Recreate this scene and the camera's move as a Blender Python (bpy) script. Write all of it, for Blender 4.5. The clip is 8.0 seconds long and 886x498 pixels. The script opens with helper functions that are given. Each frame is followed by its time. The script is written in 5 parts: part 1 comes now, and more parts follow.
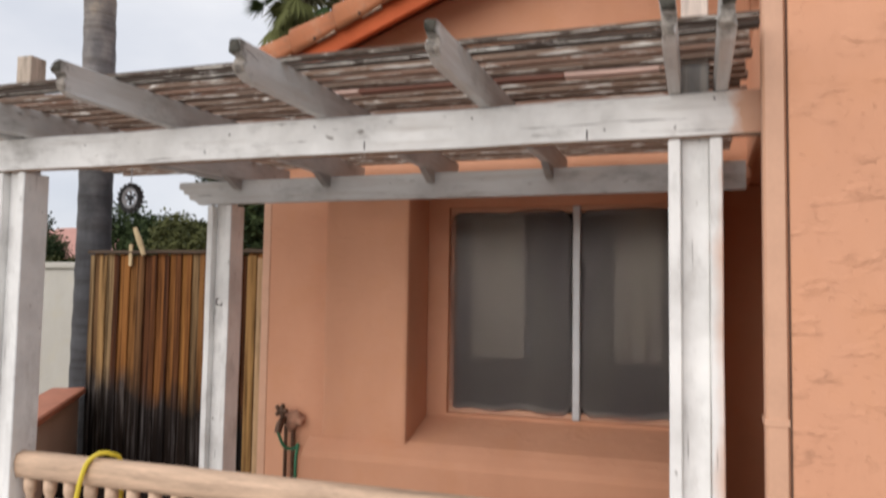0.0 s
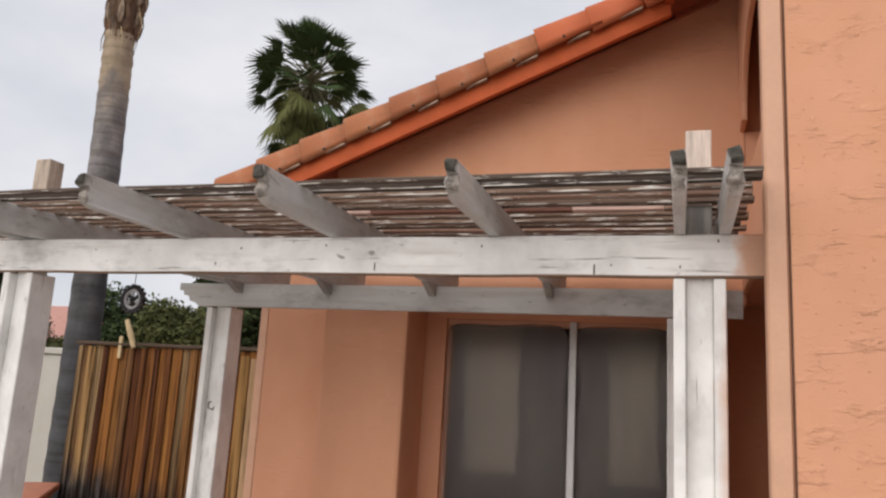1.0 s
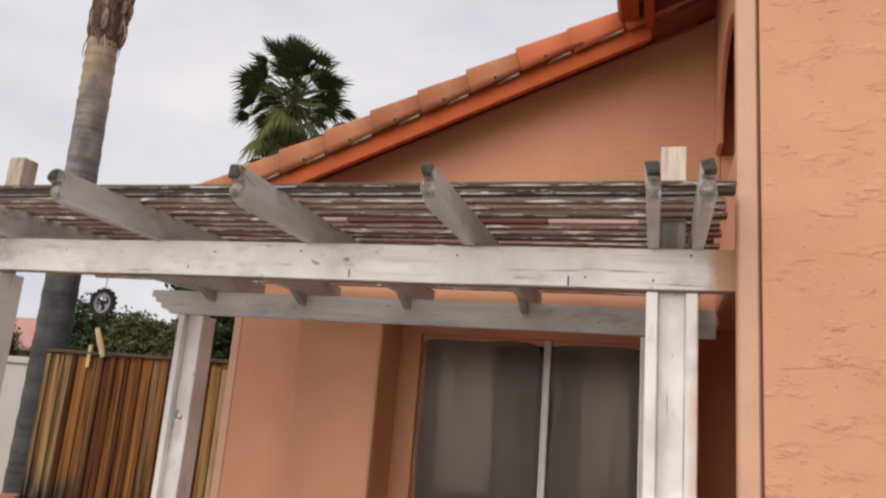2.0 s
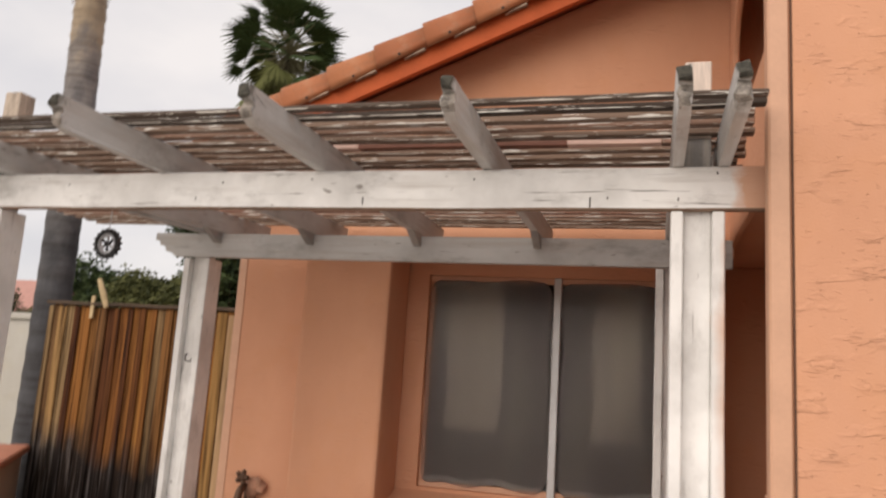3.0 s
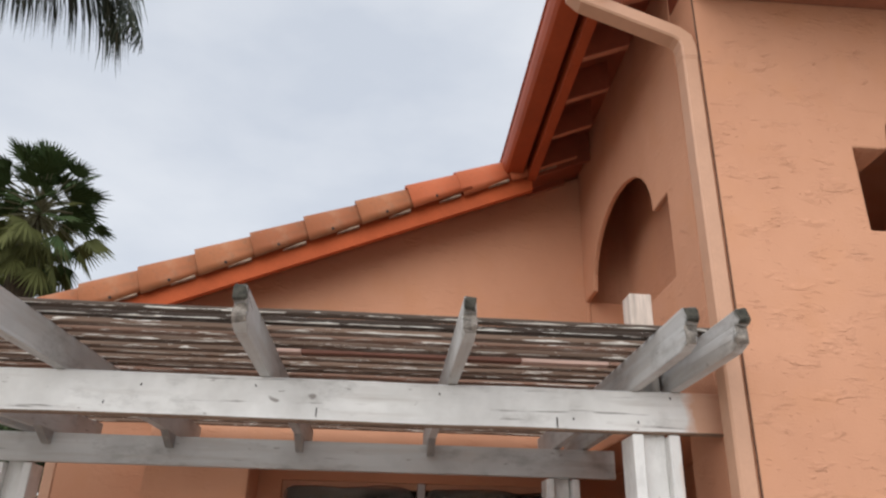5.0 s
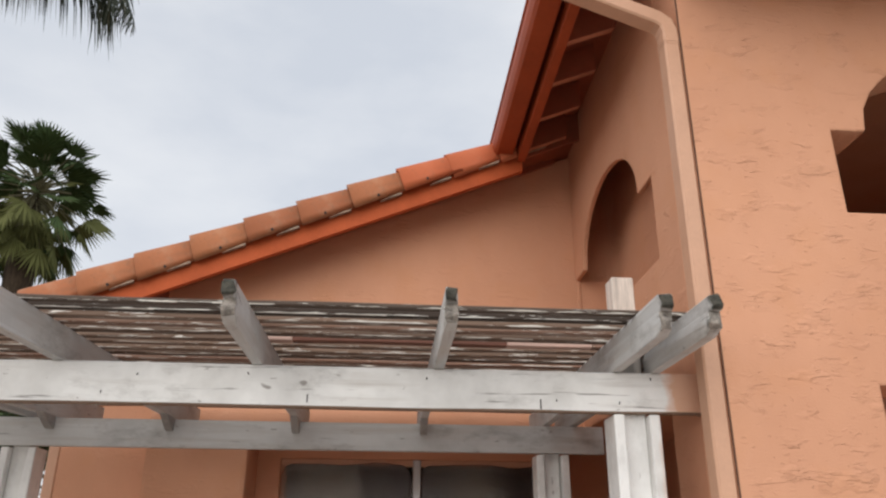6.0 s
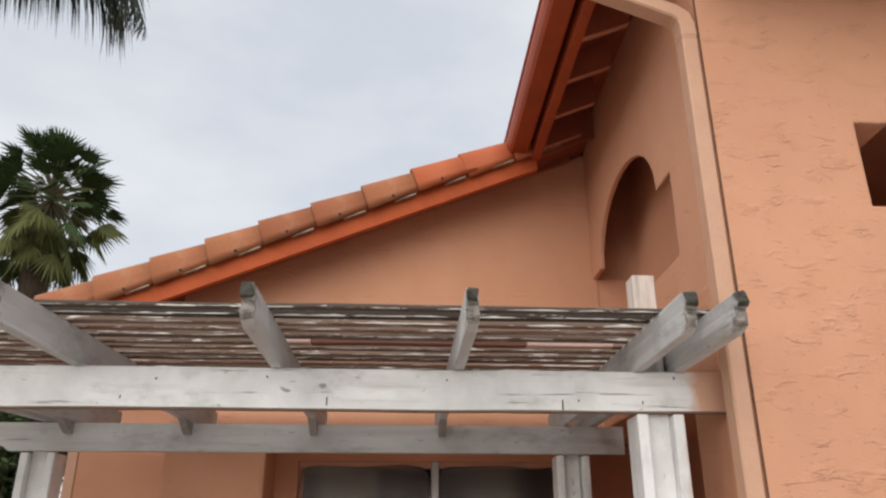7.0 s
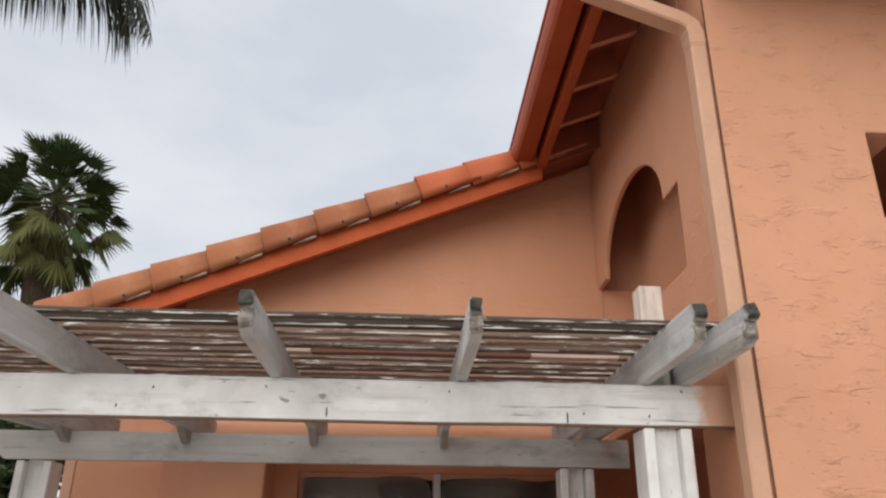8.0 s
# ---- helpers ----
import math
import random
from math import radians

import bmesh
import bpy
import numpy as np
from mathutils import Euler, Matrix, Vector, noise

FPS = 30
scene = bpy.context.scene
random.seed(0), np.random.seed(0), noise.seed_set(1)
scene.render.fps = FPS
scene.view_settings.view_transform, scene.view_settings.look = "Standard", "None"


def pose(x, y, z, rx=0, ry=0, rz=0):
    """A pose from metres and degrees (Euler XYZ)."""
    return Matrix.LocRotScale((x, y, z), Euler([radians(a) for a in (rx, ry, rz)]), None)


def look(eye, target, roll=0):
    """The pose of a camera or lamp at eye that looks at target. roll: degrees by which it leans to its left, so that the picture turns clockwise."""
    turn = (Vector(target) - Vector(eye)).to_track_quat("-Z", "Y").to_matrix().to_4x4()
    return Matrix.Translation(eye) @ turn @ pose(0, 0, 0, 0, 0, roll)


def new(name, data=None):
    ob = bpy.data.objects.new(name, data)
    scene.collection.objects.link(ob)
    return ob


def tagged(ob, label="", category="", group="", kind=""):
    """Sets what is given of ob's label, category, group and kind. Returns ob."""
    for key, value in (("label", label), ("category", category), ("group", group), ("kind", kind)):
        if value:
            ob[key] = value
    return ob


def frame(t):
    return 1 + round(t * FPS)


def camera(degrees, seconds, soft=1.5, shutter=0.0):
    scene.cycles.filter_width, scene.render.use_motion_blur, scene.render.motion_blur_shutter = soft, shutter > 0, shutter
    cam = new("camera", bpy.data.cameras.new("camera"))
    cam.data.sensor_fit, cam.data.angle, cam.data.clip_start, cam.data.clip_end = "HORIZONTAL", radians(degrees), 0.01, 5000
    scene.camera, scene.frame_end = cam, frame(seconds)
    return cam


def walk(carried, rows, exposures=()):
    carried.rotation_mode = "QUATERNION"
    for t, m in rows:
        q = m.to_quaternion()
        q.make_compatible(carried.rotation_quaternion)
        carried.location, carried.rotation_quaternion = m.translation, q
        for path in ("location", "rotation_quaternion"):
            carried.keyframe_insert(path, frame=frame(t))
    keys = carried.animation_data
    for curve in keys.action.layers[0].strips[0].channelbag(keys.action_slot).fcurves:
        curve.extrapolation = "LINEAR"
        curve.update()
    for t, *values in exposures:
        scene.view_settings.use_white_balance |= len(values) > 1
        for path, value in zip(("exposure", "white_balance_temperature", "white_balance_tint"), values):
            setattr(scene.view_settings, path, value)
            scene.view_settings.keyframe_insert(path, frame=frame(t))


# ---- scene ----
cam = camera(60.8, 8.0, soft=2.3, shutter=0.5)
PATH = [
    (0, (0.042, 0.064, 1.56), (-0.599, 1.955, 1.687), 0.9),
    (0.5, (-0.019, 0.0, 1.647), (-0.632, 1.881, 1.938), 2.3),
    (1, (-0.021, -0.015, 1.67), (-0.626, 1.855, 2.04), 3.3),
    (1.5, (-0.011, -0.02, 1.649), (-0.591, 1.846, 2.073), 3.9),
    (1.7, (-0.007, -0.017, 1.648), (-0.567, 1.85, 2.096), 4.1),
    (2.8, (-0.041, 0.081, 1.488), (-0.608, 1.969, 1.823), 5.7),
    (3, (-0.099, 0.083, 1.508), (-0.641, 1.98, 1.835), 3.7),
    (3.3, (-0.23, -0.007, 1.573), (-0.666, 1.901, 1.984), -1.1),
    (3.5, (-0.345, -0.025, 1.608), (-0.726, 1.871, 2.115), -1.5),
    (3.8, (-0.487, -0.02, 1.634), (-0.773, 1.835, 2.323), -0.6),
    (4, (-0.561, 0.02, 1.624), (-0.786, 1.848, 2.405), 0.4),
    (4.5, (-0.76, 0.075, 1.596), (-0.763, 1.886, 2.446), 2.6),
    (5, (-0.911, 0.028, 1.606), (-0.789, 1.854, 2.412), 1.3),
    (5.2, (-0.904, 0.002, 1.616), (-0.779, 1.84, 2.396), 1.0),
    (6.3, (-0.853, -0.067, 1.637), (-0.734, 1.791, 2.368), 0.2),
    (6.5, (-0.875, -0.057, 1.638), (-0.761, 1.803, 2.364), 0.0),
    (7, (-0.884, -0.033, 1.645), (-0.791, 1.824, 2.384), 0.0),
    (7.5, (-0.876, -0.023, 1.644), (-0.797, 1.827, 2.401), 0.2),
    (8, (-0.88, 0.013, 1.661), (-0.798, 1.86, 2.422), 0.6),
]
LIGHT = [(0, 0.05, 6500, 12), (0.5, 0.04, 6550, 12), (1, -0.02, 6650, 13), (1.5, -0.02, 6750, 14), (2.8, 0.04, 7100, 15), (3, 0.06, 7150, 15), (3.5, -0.02, 6950, 14),
         (4, -0.06, 6600, 12), (4.5, -0.1, 6250, 10), (5, -0.03, 6350, 10), (6.3, 0.01, 6500, 10), (8, 0.0, 6500, 10)]
walk(cam, [(t, look(eye, target, roll)) for t, eye, target, roll in PATH], LIGHT)

# ---------------------------------------------------------------- world and light
SUN_EL, SUN_AZ = 27.0, 203.0
world = bpy.data.worlds.new("overcast_sky")
scene.world = world
world.use_nodes = True
wn, wl = world.node_tree.nodes, world.node_tree.links
wn.clear()
w_out = wn.new("ShaderNodeOutputWorld")
w_bg = wn.new("ShaderNodeBackground")
w_sky = wn.new("ShaderNodeTexSky")
w_sky.sky_type = "NISHITA"
w_sky.sun_disc = False
w_sky.sun_elevation = radians(SUN_EL)
w_sky.sun_rotation = radians(SUN_AZ)
w_tc = wn.new("ShaderNodeTexCoord")
w_map = wn.new("ShaderNodeMapping")
w_map.inputs["Scale"].default_value = (1.2, 1.2, 2.6)
w_noise = wn.new("ShaderNodeTexNoise")
w_noise.inputs["Scale"].default_value = 2.3
w_noise.inputs["Detail"].default_value = 6.0
w_noise.inputs["Roughness"].default_value = 0.52
w_ramp = wn.new("ShaderNodeValToRGB")
w_ramp.color_ramp.elements[0].position = 0.34
w_ramp.color_ramp.elements[0].color = (5.9, 6.25, 6.85, 1)
w_ramp.color_ramp.elements[1].position = 0.68
w_ramp.color_ramp.elements[1].color = (7.7, 7.85, 8.1, 1)
w_mix = wn.new("ShaderNodeMix")
w_mix.data_type = "RGBA"
w_mix.inputs[0].default_value = 0.9
wl.new(w_tc.outputs["Generated"], w_map.inputs["Vector"])
wl.new(w_map.outputs["Vector"], w_noise.inputs["Vector"])
wl.new(w_noise.outputs["Fac"], w_ramp.inputs["Fac"])
wl.new(w_sky.outputs["Color"], w_mix.inputs[6])
wl.new(w_ramp.outputs["Color"], w_mix.inputs[7])
wl.new(w_mix.outputs[2], w_bg.inputs["Color"])
w_bg.inputs["Strength"].default_value = 0.115
wl.new(w_bg.outputs["Background"], w_out.inputs["Surface"])

sun_data = bpy.data.lights.new("sun", "SUN")
sun_data.energy = 2.35
sun_data.angle = radians(80)
sun_data.color = (1.0, 0.96, 0.90)
sun = new("sun", sun_data)
_az, _el = radians(SUN_AZ), radians(SUN_EL)
_sd = Vector((math.sin(_az) * math.cos(_el), math.cos(_az) * math.cos(_el), math.sin(_el)))
sun.matrix_world = look(_sd * 30, (0, 0, 0))


# ---------------------------------------------------------------- materials
def material(name):
    m = bpy.data.materials.new(name)
    m.use_nodes = True
    nt = m.node_tree
    return m, nt, nt.nodes["Principled BSDF"]


def coords(nt, scale=(1, 1, 1), rot=(0, 0, 0), kind="Object"):
    tc = nt.nodes.new("ShaderNodeTexCoord")
    mp = nt.nodes.new("ShaderNodeMapping")
    mp.inputs["Scale"].default_value = scale
    mp.inputs["Rotation"].default_value = rot
    nt.links.new(tc.outputs[kind], mp.inputs["Vector"])
    return mp.outputs["Vector"]


def noise_of(nt, vec, scale, detail=4.0, rough=0.55, distort=0.0):
    n = nt.nodes.new("ShaderNodeTexNoise")
    n.inputs["Scale"].default_value = scale
    n.inputs["Detail"].default_value = detail
    n.inputs["Roughness"].default_value = rough
    n.inputs["Distortion"].default_value = distort
    nt.links.new(vec, n.inputs["Vector"])
    return n.outputs["Fac"]


def ramp(nt, fac, stops):
    r = nt.nodes.new("ShaderNodeValToRGB")
    e = r.color_ramp.elements
    while len(e) < len(stops):
        e.new(0.5)
    for el, (p, c) in zip(e, stops):
        el.position = p
        el.color = (*c, 1) if len(c) == 3 else c
    nt.links.new(fac, r.inputs["Fac"])
    return r.outputs["Color"]


def mixc(nt, fac, a, b, blend="MIX"):
    m = nt.nodes.new("ShaderNodeMix")
    m.data_type = "RGBA"
    m.blend_type = blend
    for sock, v in ((m.inputs[0], fac), (m.inputs[6], a), (m.inputs[7], b)):
        if isinstance(v, (int, float)):
            sock.default_value = v
        elif isinstance(v, tuple):
            sock.default_value = (*v, 1)
        else:
            nt.links.new(v, sock)
    return m.outputs[2]


def calc(nt, op, a, b=0.0, clamp=False):
    m = nt.nodes.new("ShaderNodeMath")
    m.operation = op
    m.use_clamp = clamp
    for sock, v in ((m.inputs[0], a), (m.inputs[1], b)):
        if isinstance(v, (int, float)):
            sock.default_value = v
        else:
            nt.links.new(v, sock)
    return m.outputs[0]


def bump(nt, bsdf, height, strength=0.4, dist=0.01):
    b = nt.nodes.new("ShaderNodeBump")
    b.inputs["Strength"].default_value = strength
    b.inputs["Distance"].default_value = dist
    nt.links.new(height, b.inputs["Height"])
    nt.links.new(b.outputs["Normal"], bsdf.inputs["Normal"])


BLACK, WHITE = (0, 0, 0), (1, 1, 1)


def stucco(name, col, relief=1.0):
    """Hand-trowelled stucco: flat knocked-down islands with ragged edges, under uneven paint."""
    m, nt, p = material(name)
    v = coords(nt)
    vw = coords(nt, (1, 1, 3.6))
    isl = ramp(nt, noise_of(nt, vw, 7.0, 4, 0.55, 0.6), [(0.50, BLACK), (0.56, WHITE)])
    gate = ramp(nt, noise_of(nt, coords(nt, (1, 1, 1.7)), 6.5, 3, 0.6), [(0.49, BLACK), (0.64, WHITE)])
    isl2 = ramp(nt, noise_of(nt, vw, 21.0, 3, 0.55, 0.5), [(0.55, BLACK), (0.60, WHITE)])
    sand = noise_of(nt, v, 130, 3)
    h = calc(nt, "ADD", calc(nt, "MULTIPLY", calc(nt, "MULTIPLY", isl, gate), 0.6), calc(nt, "MULTIPLY", calc(nt, "MULTIPLY", isl2, gate), 0.25))
    pits = ramp(nt, noise_of(nt, coords(nt, (1, 1, 1.6)), 34.0, 3, 0.5), [(0.655, WHITE), (0.70, BLACK)])
    h = calc(nt, "ADD", h, calc(nt, "MULTIPLY", pits, 0.35))
    h = calc(nt, "ADD", h, calc(nt, "MULTIPLY", sand, 0.22))
    h = calc(nt, "ADD", h, calc(nt, "MULTIPLY", noise_of(nt, v, 3.0, 3), 1.3))
    bump(nt, p, h, min(1.0, 0.8 * relief), 0.009)
    tone = noise_of(nt, coords(nt, (1.7, 1.7, 0.9)), 1.0, 5, 0.6)
    c = ramp(nt, tone, [(0.32, tuple(x * k for x, k in zip(col, (0.94, 0.91, 0.89)))), (0.68, tuple(min(1, x * 1.06) for x in col))])
    warm = (col[0] * 1.0, col[1] * 0.93, col[2] * 0.78)
    c = mixc(nt, calc(nt, "MULTIPLY", ramp(nt, noise_of(nt, v, 4.2, 5), [(0.5, BLACK), (0.75, WHITE)]), 0.45), c, warm)
    nt.links.new(c, p.inputs["Base Color"])
    p.inputs["Roughness"].default_value = 0.86
    p.inputs["Specular IOR Level"].default_value = 0.25
    return m


def white_wood(name, axis, dirt=0.5, overspray=None, tone=1.0, mould=None):
    """Old white paint on rough lumber: grain along the axis, cracks, grey weathering and chips."""
    m, nt, p = material(name)
    sc = [26.0, 26.0, 26.0]
    sc[axis] = 1.6
    vg = coords(nt, tuple(sc))
    sc2 = [60.0, 60.0, 60.0]
    sc2[axis] = 2.2
    vc = coords(nt, tuple(sc2))
    v = coords(nt)
    grain = noise_of(nt, vg, 1.0, 5, 0.6)
    fine = noise_of(nt, vc, 1.0, 4, 0.6)
    blot = noise_of(nt, v, 3.2, 5, 0.6)
    base = ramp(nt, blot, [(0.3, (0.55 * tone, 0.538 * tone, 0.52 * tone)), (0.55, (0.72 * tone, 0.712 * tone, 0.695 * tone)), (0.8, (0.80 * tone, 0.788 * tone, 0.765 * tone))])
    grey = ramp(nt, grain, [(0.35, (0.30, 0.268, 0.238)), (0.65, (0.465, 0.425, 0.385))])
    gm = ramp(nt, calc(nt, "ADD", calc(nt, "MULTIPLY", grain, 0.65), calc(nt, "MULTIPLY", blot, 0.35)), [(0.62 - 0.17 * dirt, BLACK), (0.72 - 0.1 * dirt, WHITE)])
    c = mixc(nt, calc(nt, "MULTIPLY", gm, 0.35 + 0.5 * dirt), base, grey)
    crack = ramp(nt, fine, [(0.29, WHITE), (0.34, BLACK)])
    c = mixc(nt, calc(nt, "MULTIPLY", crack, 0.75), c, (0.12, 0.10, 0.09))
    knot = ramp(nt, noise_of(nt, coords(nt, tuple(14.0 if i != axis else 8.0 for i in range(3))), 1.0, 2), [(0.73, BLACK), (0.76, WHITE)])
    c = mixc(nt, calc(nt, "MULTIPLY", knot, 0.7), c, (0.17, 0.14, 0.12))
    # grime that has settled in patches and run down the wood
    grime = ramp(nt, noise_of(nt, coords(nt, tuple(9.0 if i != axis else 4.0 for i in range(3))), 1.0, 6, 0.7), [(0.53, BLACK), (0.72, WHITE)])
    c = mixc(nt, calc(nt, "MULTIPLY", grime, 0.25 + 0.45 * dirt), c, (0.21, 0.19, 0.17))
    chip = ramp(nt, noise_of(nt, coords(nt, tuple(34.0 if i != axis else 12.0 for i in range(3))), 1.0, 3, 0.6), [(0.70, BLACK), (0.73, WHITE)])
    c = mixc(nt, calc(nt, "MULTIPLY", chip, 0.55), c, (0.16, 0.13, 0.105))
    if mould:
        sp = nt.nodes.new("ShaderNodeSeparateXYZ")
        nt.links.new(v, sp.inputs[0])
        mr = nt.nodes.new("ShaderNodeMapRange")
        mr.inputs["From Min"].default_value = mould[1]
        mr.inputs["From Max"].default_value = mould[0]
        nt.links.new(sp.outputs[axis], mr.inputs["Value"])
        mk = calc(nt, "ADD", mr.outputs["Result"], calc(nt, "MULTIPLY", calc(nt, "SUBTRACT", noise_of(nt, v, 28.0, 5, 0.7), 0.5), 1.7))
        mk = ramp(nt, mk, [(0.55, BLACK), (0.95, WHITE)])
        c = mixc(nt, calc(nt, "MULTIPLY", mk, 0.85), c, (0.085, 0.085, 0.07))
    if overspray:
        sep = nt.nodes.new("ShaderNodeSeparateXYZ")
        nt.links.new(v, sep.inputs[0])
        wob = calc(nt, "MULTIPLY", calc(nt, "SUBTRACT", noise_of(nt, v, 9.0, 4), 0.5), overspray[2])
        edge = calc(nt, "ADD", sep.outputs[0], wob)
        if overspray[1] is not None:
            edge = calc(nt, "ADD", edge, calc(nt, "MULTIPLY", calc(nt, "SUBTRACT", noise_of(nt, coords(nt, (1, 1, 1.6)), 1.7, 2), overspray[1]), 0.16))
        k = nt.nodes.new("ShaderNodeMapRange")
        k.inputs["From Min"].default_value = overspray[0]
        k.inputs["From Max"].default_value = overspray[0] + 0.05
        nt.links.new(edge, k.inputs["Value"])
        c = mixc(nt, calc(nt, "MULTIPLY", k.outputs["Result"], 0.92), c, (0.60, 0.33, 0.205))
    nt.links.new(c, p.inputs["Base Color"])
    h = calc(nt, "SUBTRACT", calc(nt, "ADD", calc(nt, "MULTIPLY", grain, 0.7), calc(nt, "MULTIPLY", fine, 0.4)), calc(nt, "MULTIPLY", crack, 0.9))
    bump(nt, p, h, 0.5, 0.004)
    p.inputs["Roughness"].default_value = 0.72
    return m


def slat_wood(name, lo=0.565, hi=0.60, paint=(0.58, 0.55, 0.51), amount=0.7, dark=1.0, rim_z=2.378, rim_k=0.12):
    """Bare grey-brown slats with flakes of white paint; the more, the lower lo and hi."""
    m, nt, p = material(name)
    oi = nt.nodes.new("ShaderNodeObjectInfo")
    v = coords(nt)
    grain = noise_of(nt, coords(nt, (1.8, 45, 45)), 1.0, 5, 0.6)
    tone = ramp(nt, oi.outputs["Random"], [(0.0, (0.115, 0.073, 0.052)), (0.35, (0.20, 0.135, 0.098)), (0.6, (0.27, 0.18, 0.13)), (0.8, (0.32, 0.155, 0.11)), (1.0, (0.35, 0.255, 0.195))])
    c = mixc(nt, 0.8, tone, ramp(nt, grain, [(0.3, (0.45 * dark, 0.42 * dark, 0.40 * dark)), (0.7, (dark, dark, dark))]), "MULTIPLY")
    shift = calc(nt, "MULTIPLY", oi.outputs["Random"], 31.0)
    add = nt.nodes.new("ShaderNodeVectorMath")
    add.operation = "ADD"
    comb = nt.nodes.new("ShaderNodeCombineXYZ")
    nt.links.new(shift, comb.inputs[0])
    nt.links.new(coords(nt, (7.5, 115, 115)), add.inputs[0])
    nt.links.new(comb.outputs[0], add.inputs[1])
    sepz = nt.nodes.new("ShaderNodeSeparateXYZ")
    nt.links.new(v, sepz.inputs[0])
    rim = nt.nodes.new("ShaderNodeMapRange")
    rim.inputs["From Min"].default_value = rim_z
    rim.inputs["From Max"].default_value = 2.371
    nt.links.new(sepz.outputs[2], rim.inputs["Value"])
    worn = calc(nt, "ADD", noise_of(nt, add.outputs[0], 1.0, 5, 0.65), calc(nt, "MULTIPLY", rim.outputs["Result"], rim_k))
    flake = ramp(nt, worn, [(lo, BLACK), (hi, WHITE)])
    c = mixc(nt, calc(nt, "MULTIPLY", flake, amount), c, paint)
    nt.links.new(c, p.inputs["Base Color"])
    bump(nt, p, calc(nt, "ADD", grain, calc(nt, "MULTIPLY", flake, 0.5)), 0.6, 0.004)
    p.inputs["Roughness"].default_value = 0.85
    return m


def plain(name, col, rough=0.6, var=0.12, scale=6.0, metal=0.0, relief=0.15, grain=(1, 1, 1), dist=0.003):
    m, nt, p = material(name)
    v = coords(nt, grain)
    n1 = noise_of(nt, v, scale, 5, 0.6)
    n2 = noise_of(nt, v, scale * 9, 3)
    f = calc(nt, "ADD", calc(nt, "MULTIPLY", n1, 0.7), calc(nt, "MULTIPLY", n2, 0.3))
    c = ramp(nt, f, [(0.3, tuple(max(0, x * (1 - 2 * var)) for x in col)), (0.7, tuple(min(1, x * (1 + var)) for x in col))])
    nt.links.new(c, p.inputs["Base Color"])
    p.inputs["Roughness"].default_value = rough
    p.inputs["Metallic"].default_value = metal
    bump(nt, p, f, relief, dist)
    return m


def tile_clay(name, fresh=False):
    m, nt, p = material(name)
    oi = nt.nodes.new("ShaderNodeObjectInfo")
    v = coords(nt)
    tone = ramp(nt, oi.outputs["Random"], [(0.0, (0.50, 0.12, 0.045)), (1.0, (0.54, 0.135, 0.05))] if fresh else [(0.0, (0.34, 0.11, 0.045)), (0.5, (0.40, 0.135, 0.056)), (1.0, (0.43, 0.16, 0.068))])
    pale = ramp(nt, noise_of(nt, v, 7, 5, 0.65), [(0.48, BLACK), (0.72, WHITE)])
    c = mixc(nt, calc(nt, "MULTIPLY", pale, 0.15 if fresh else 0.6), tone, (0.44, 0.285, 0.18))
    soot = ramp(nt, noise_of(nt, v, 16, 6, 0.7), [(0.52, BLACK), (0.75, WHITE)])
    c = mixc(nt, calc(nt, "MULTIPLY", soot, 0.25 if fresh else 0.6), c, (0.22, 0.115, 0.065))
    spots = ramp(nt, noise_of(nt, v, 55, 2), [(0.70, BLACK), (0.74, WHITE)])
    c = mixc(nt, calc(nt, "MULTIPLY", spots, 0.75), c, (0.12, 0.06, 0.035))
    nt.links.new(c, p.inputs["Base Color"])
    bump(nt, p, noise_of(nt, v, 40, 4), 0.35, 0.004)
    p.inputs["Roughness"].default_value = 0.78
    return m


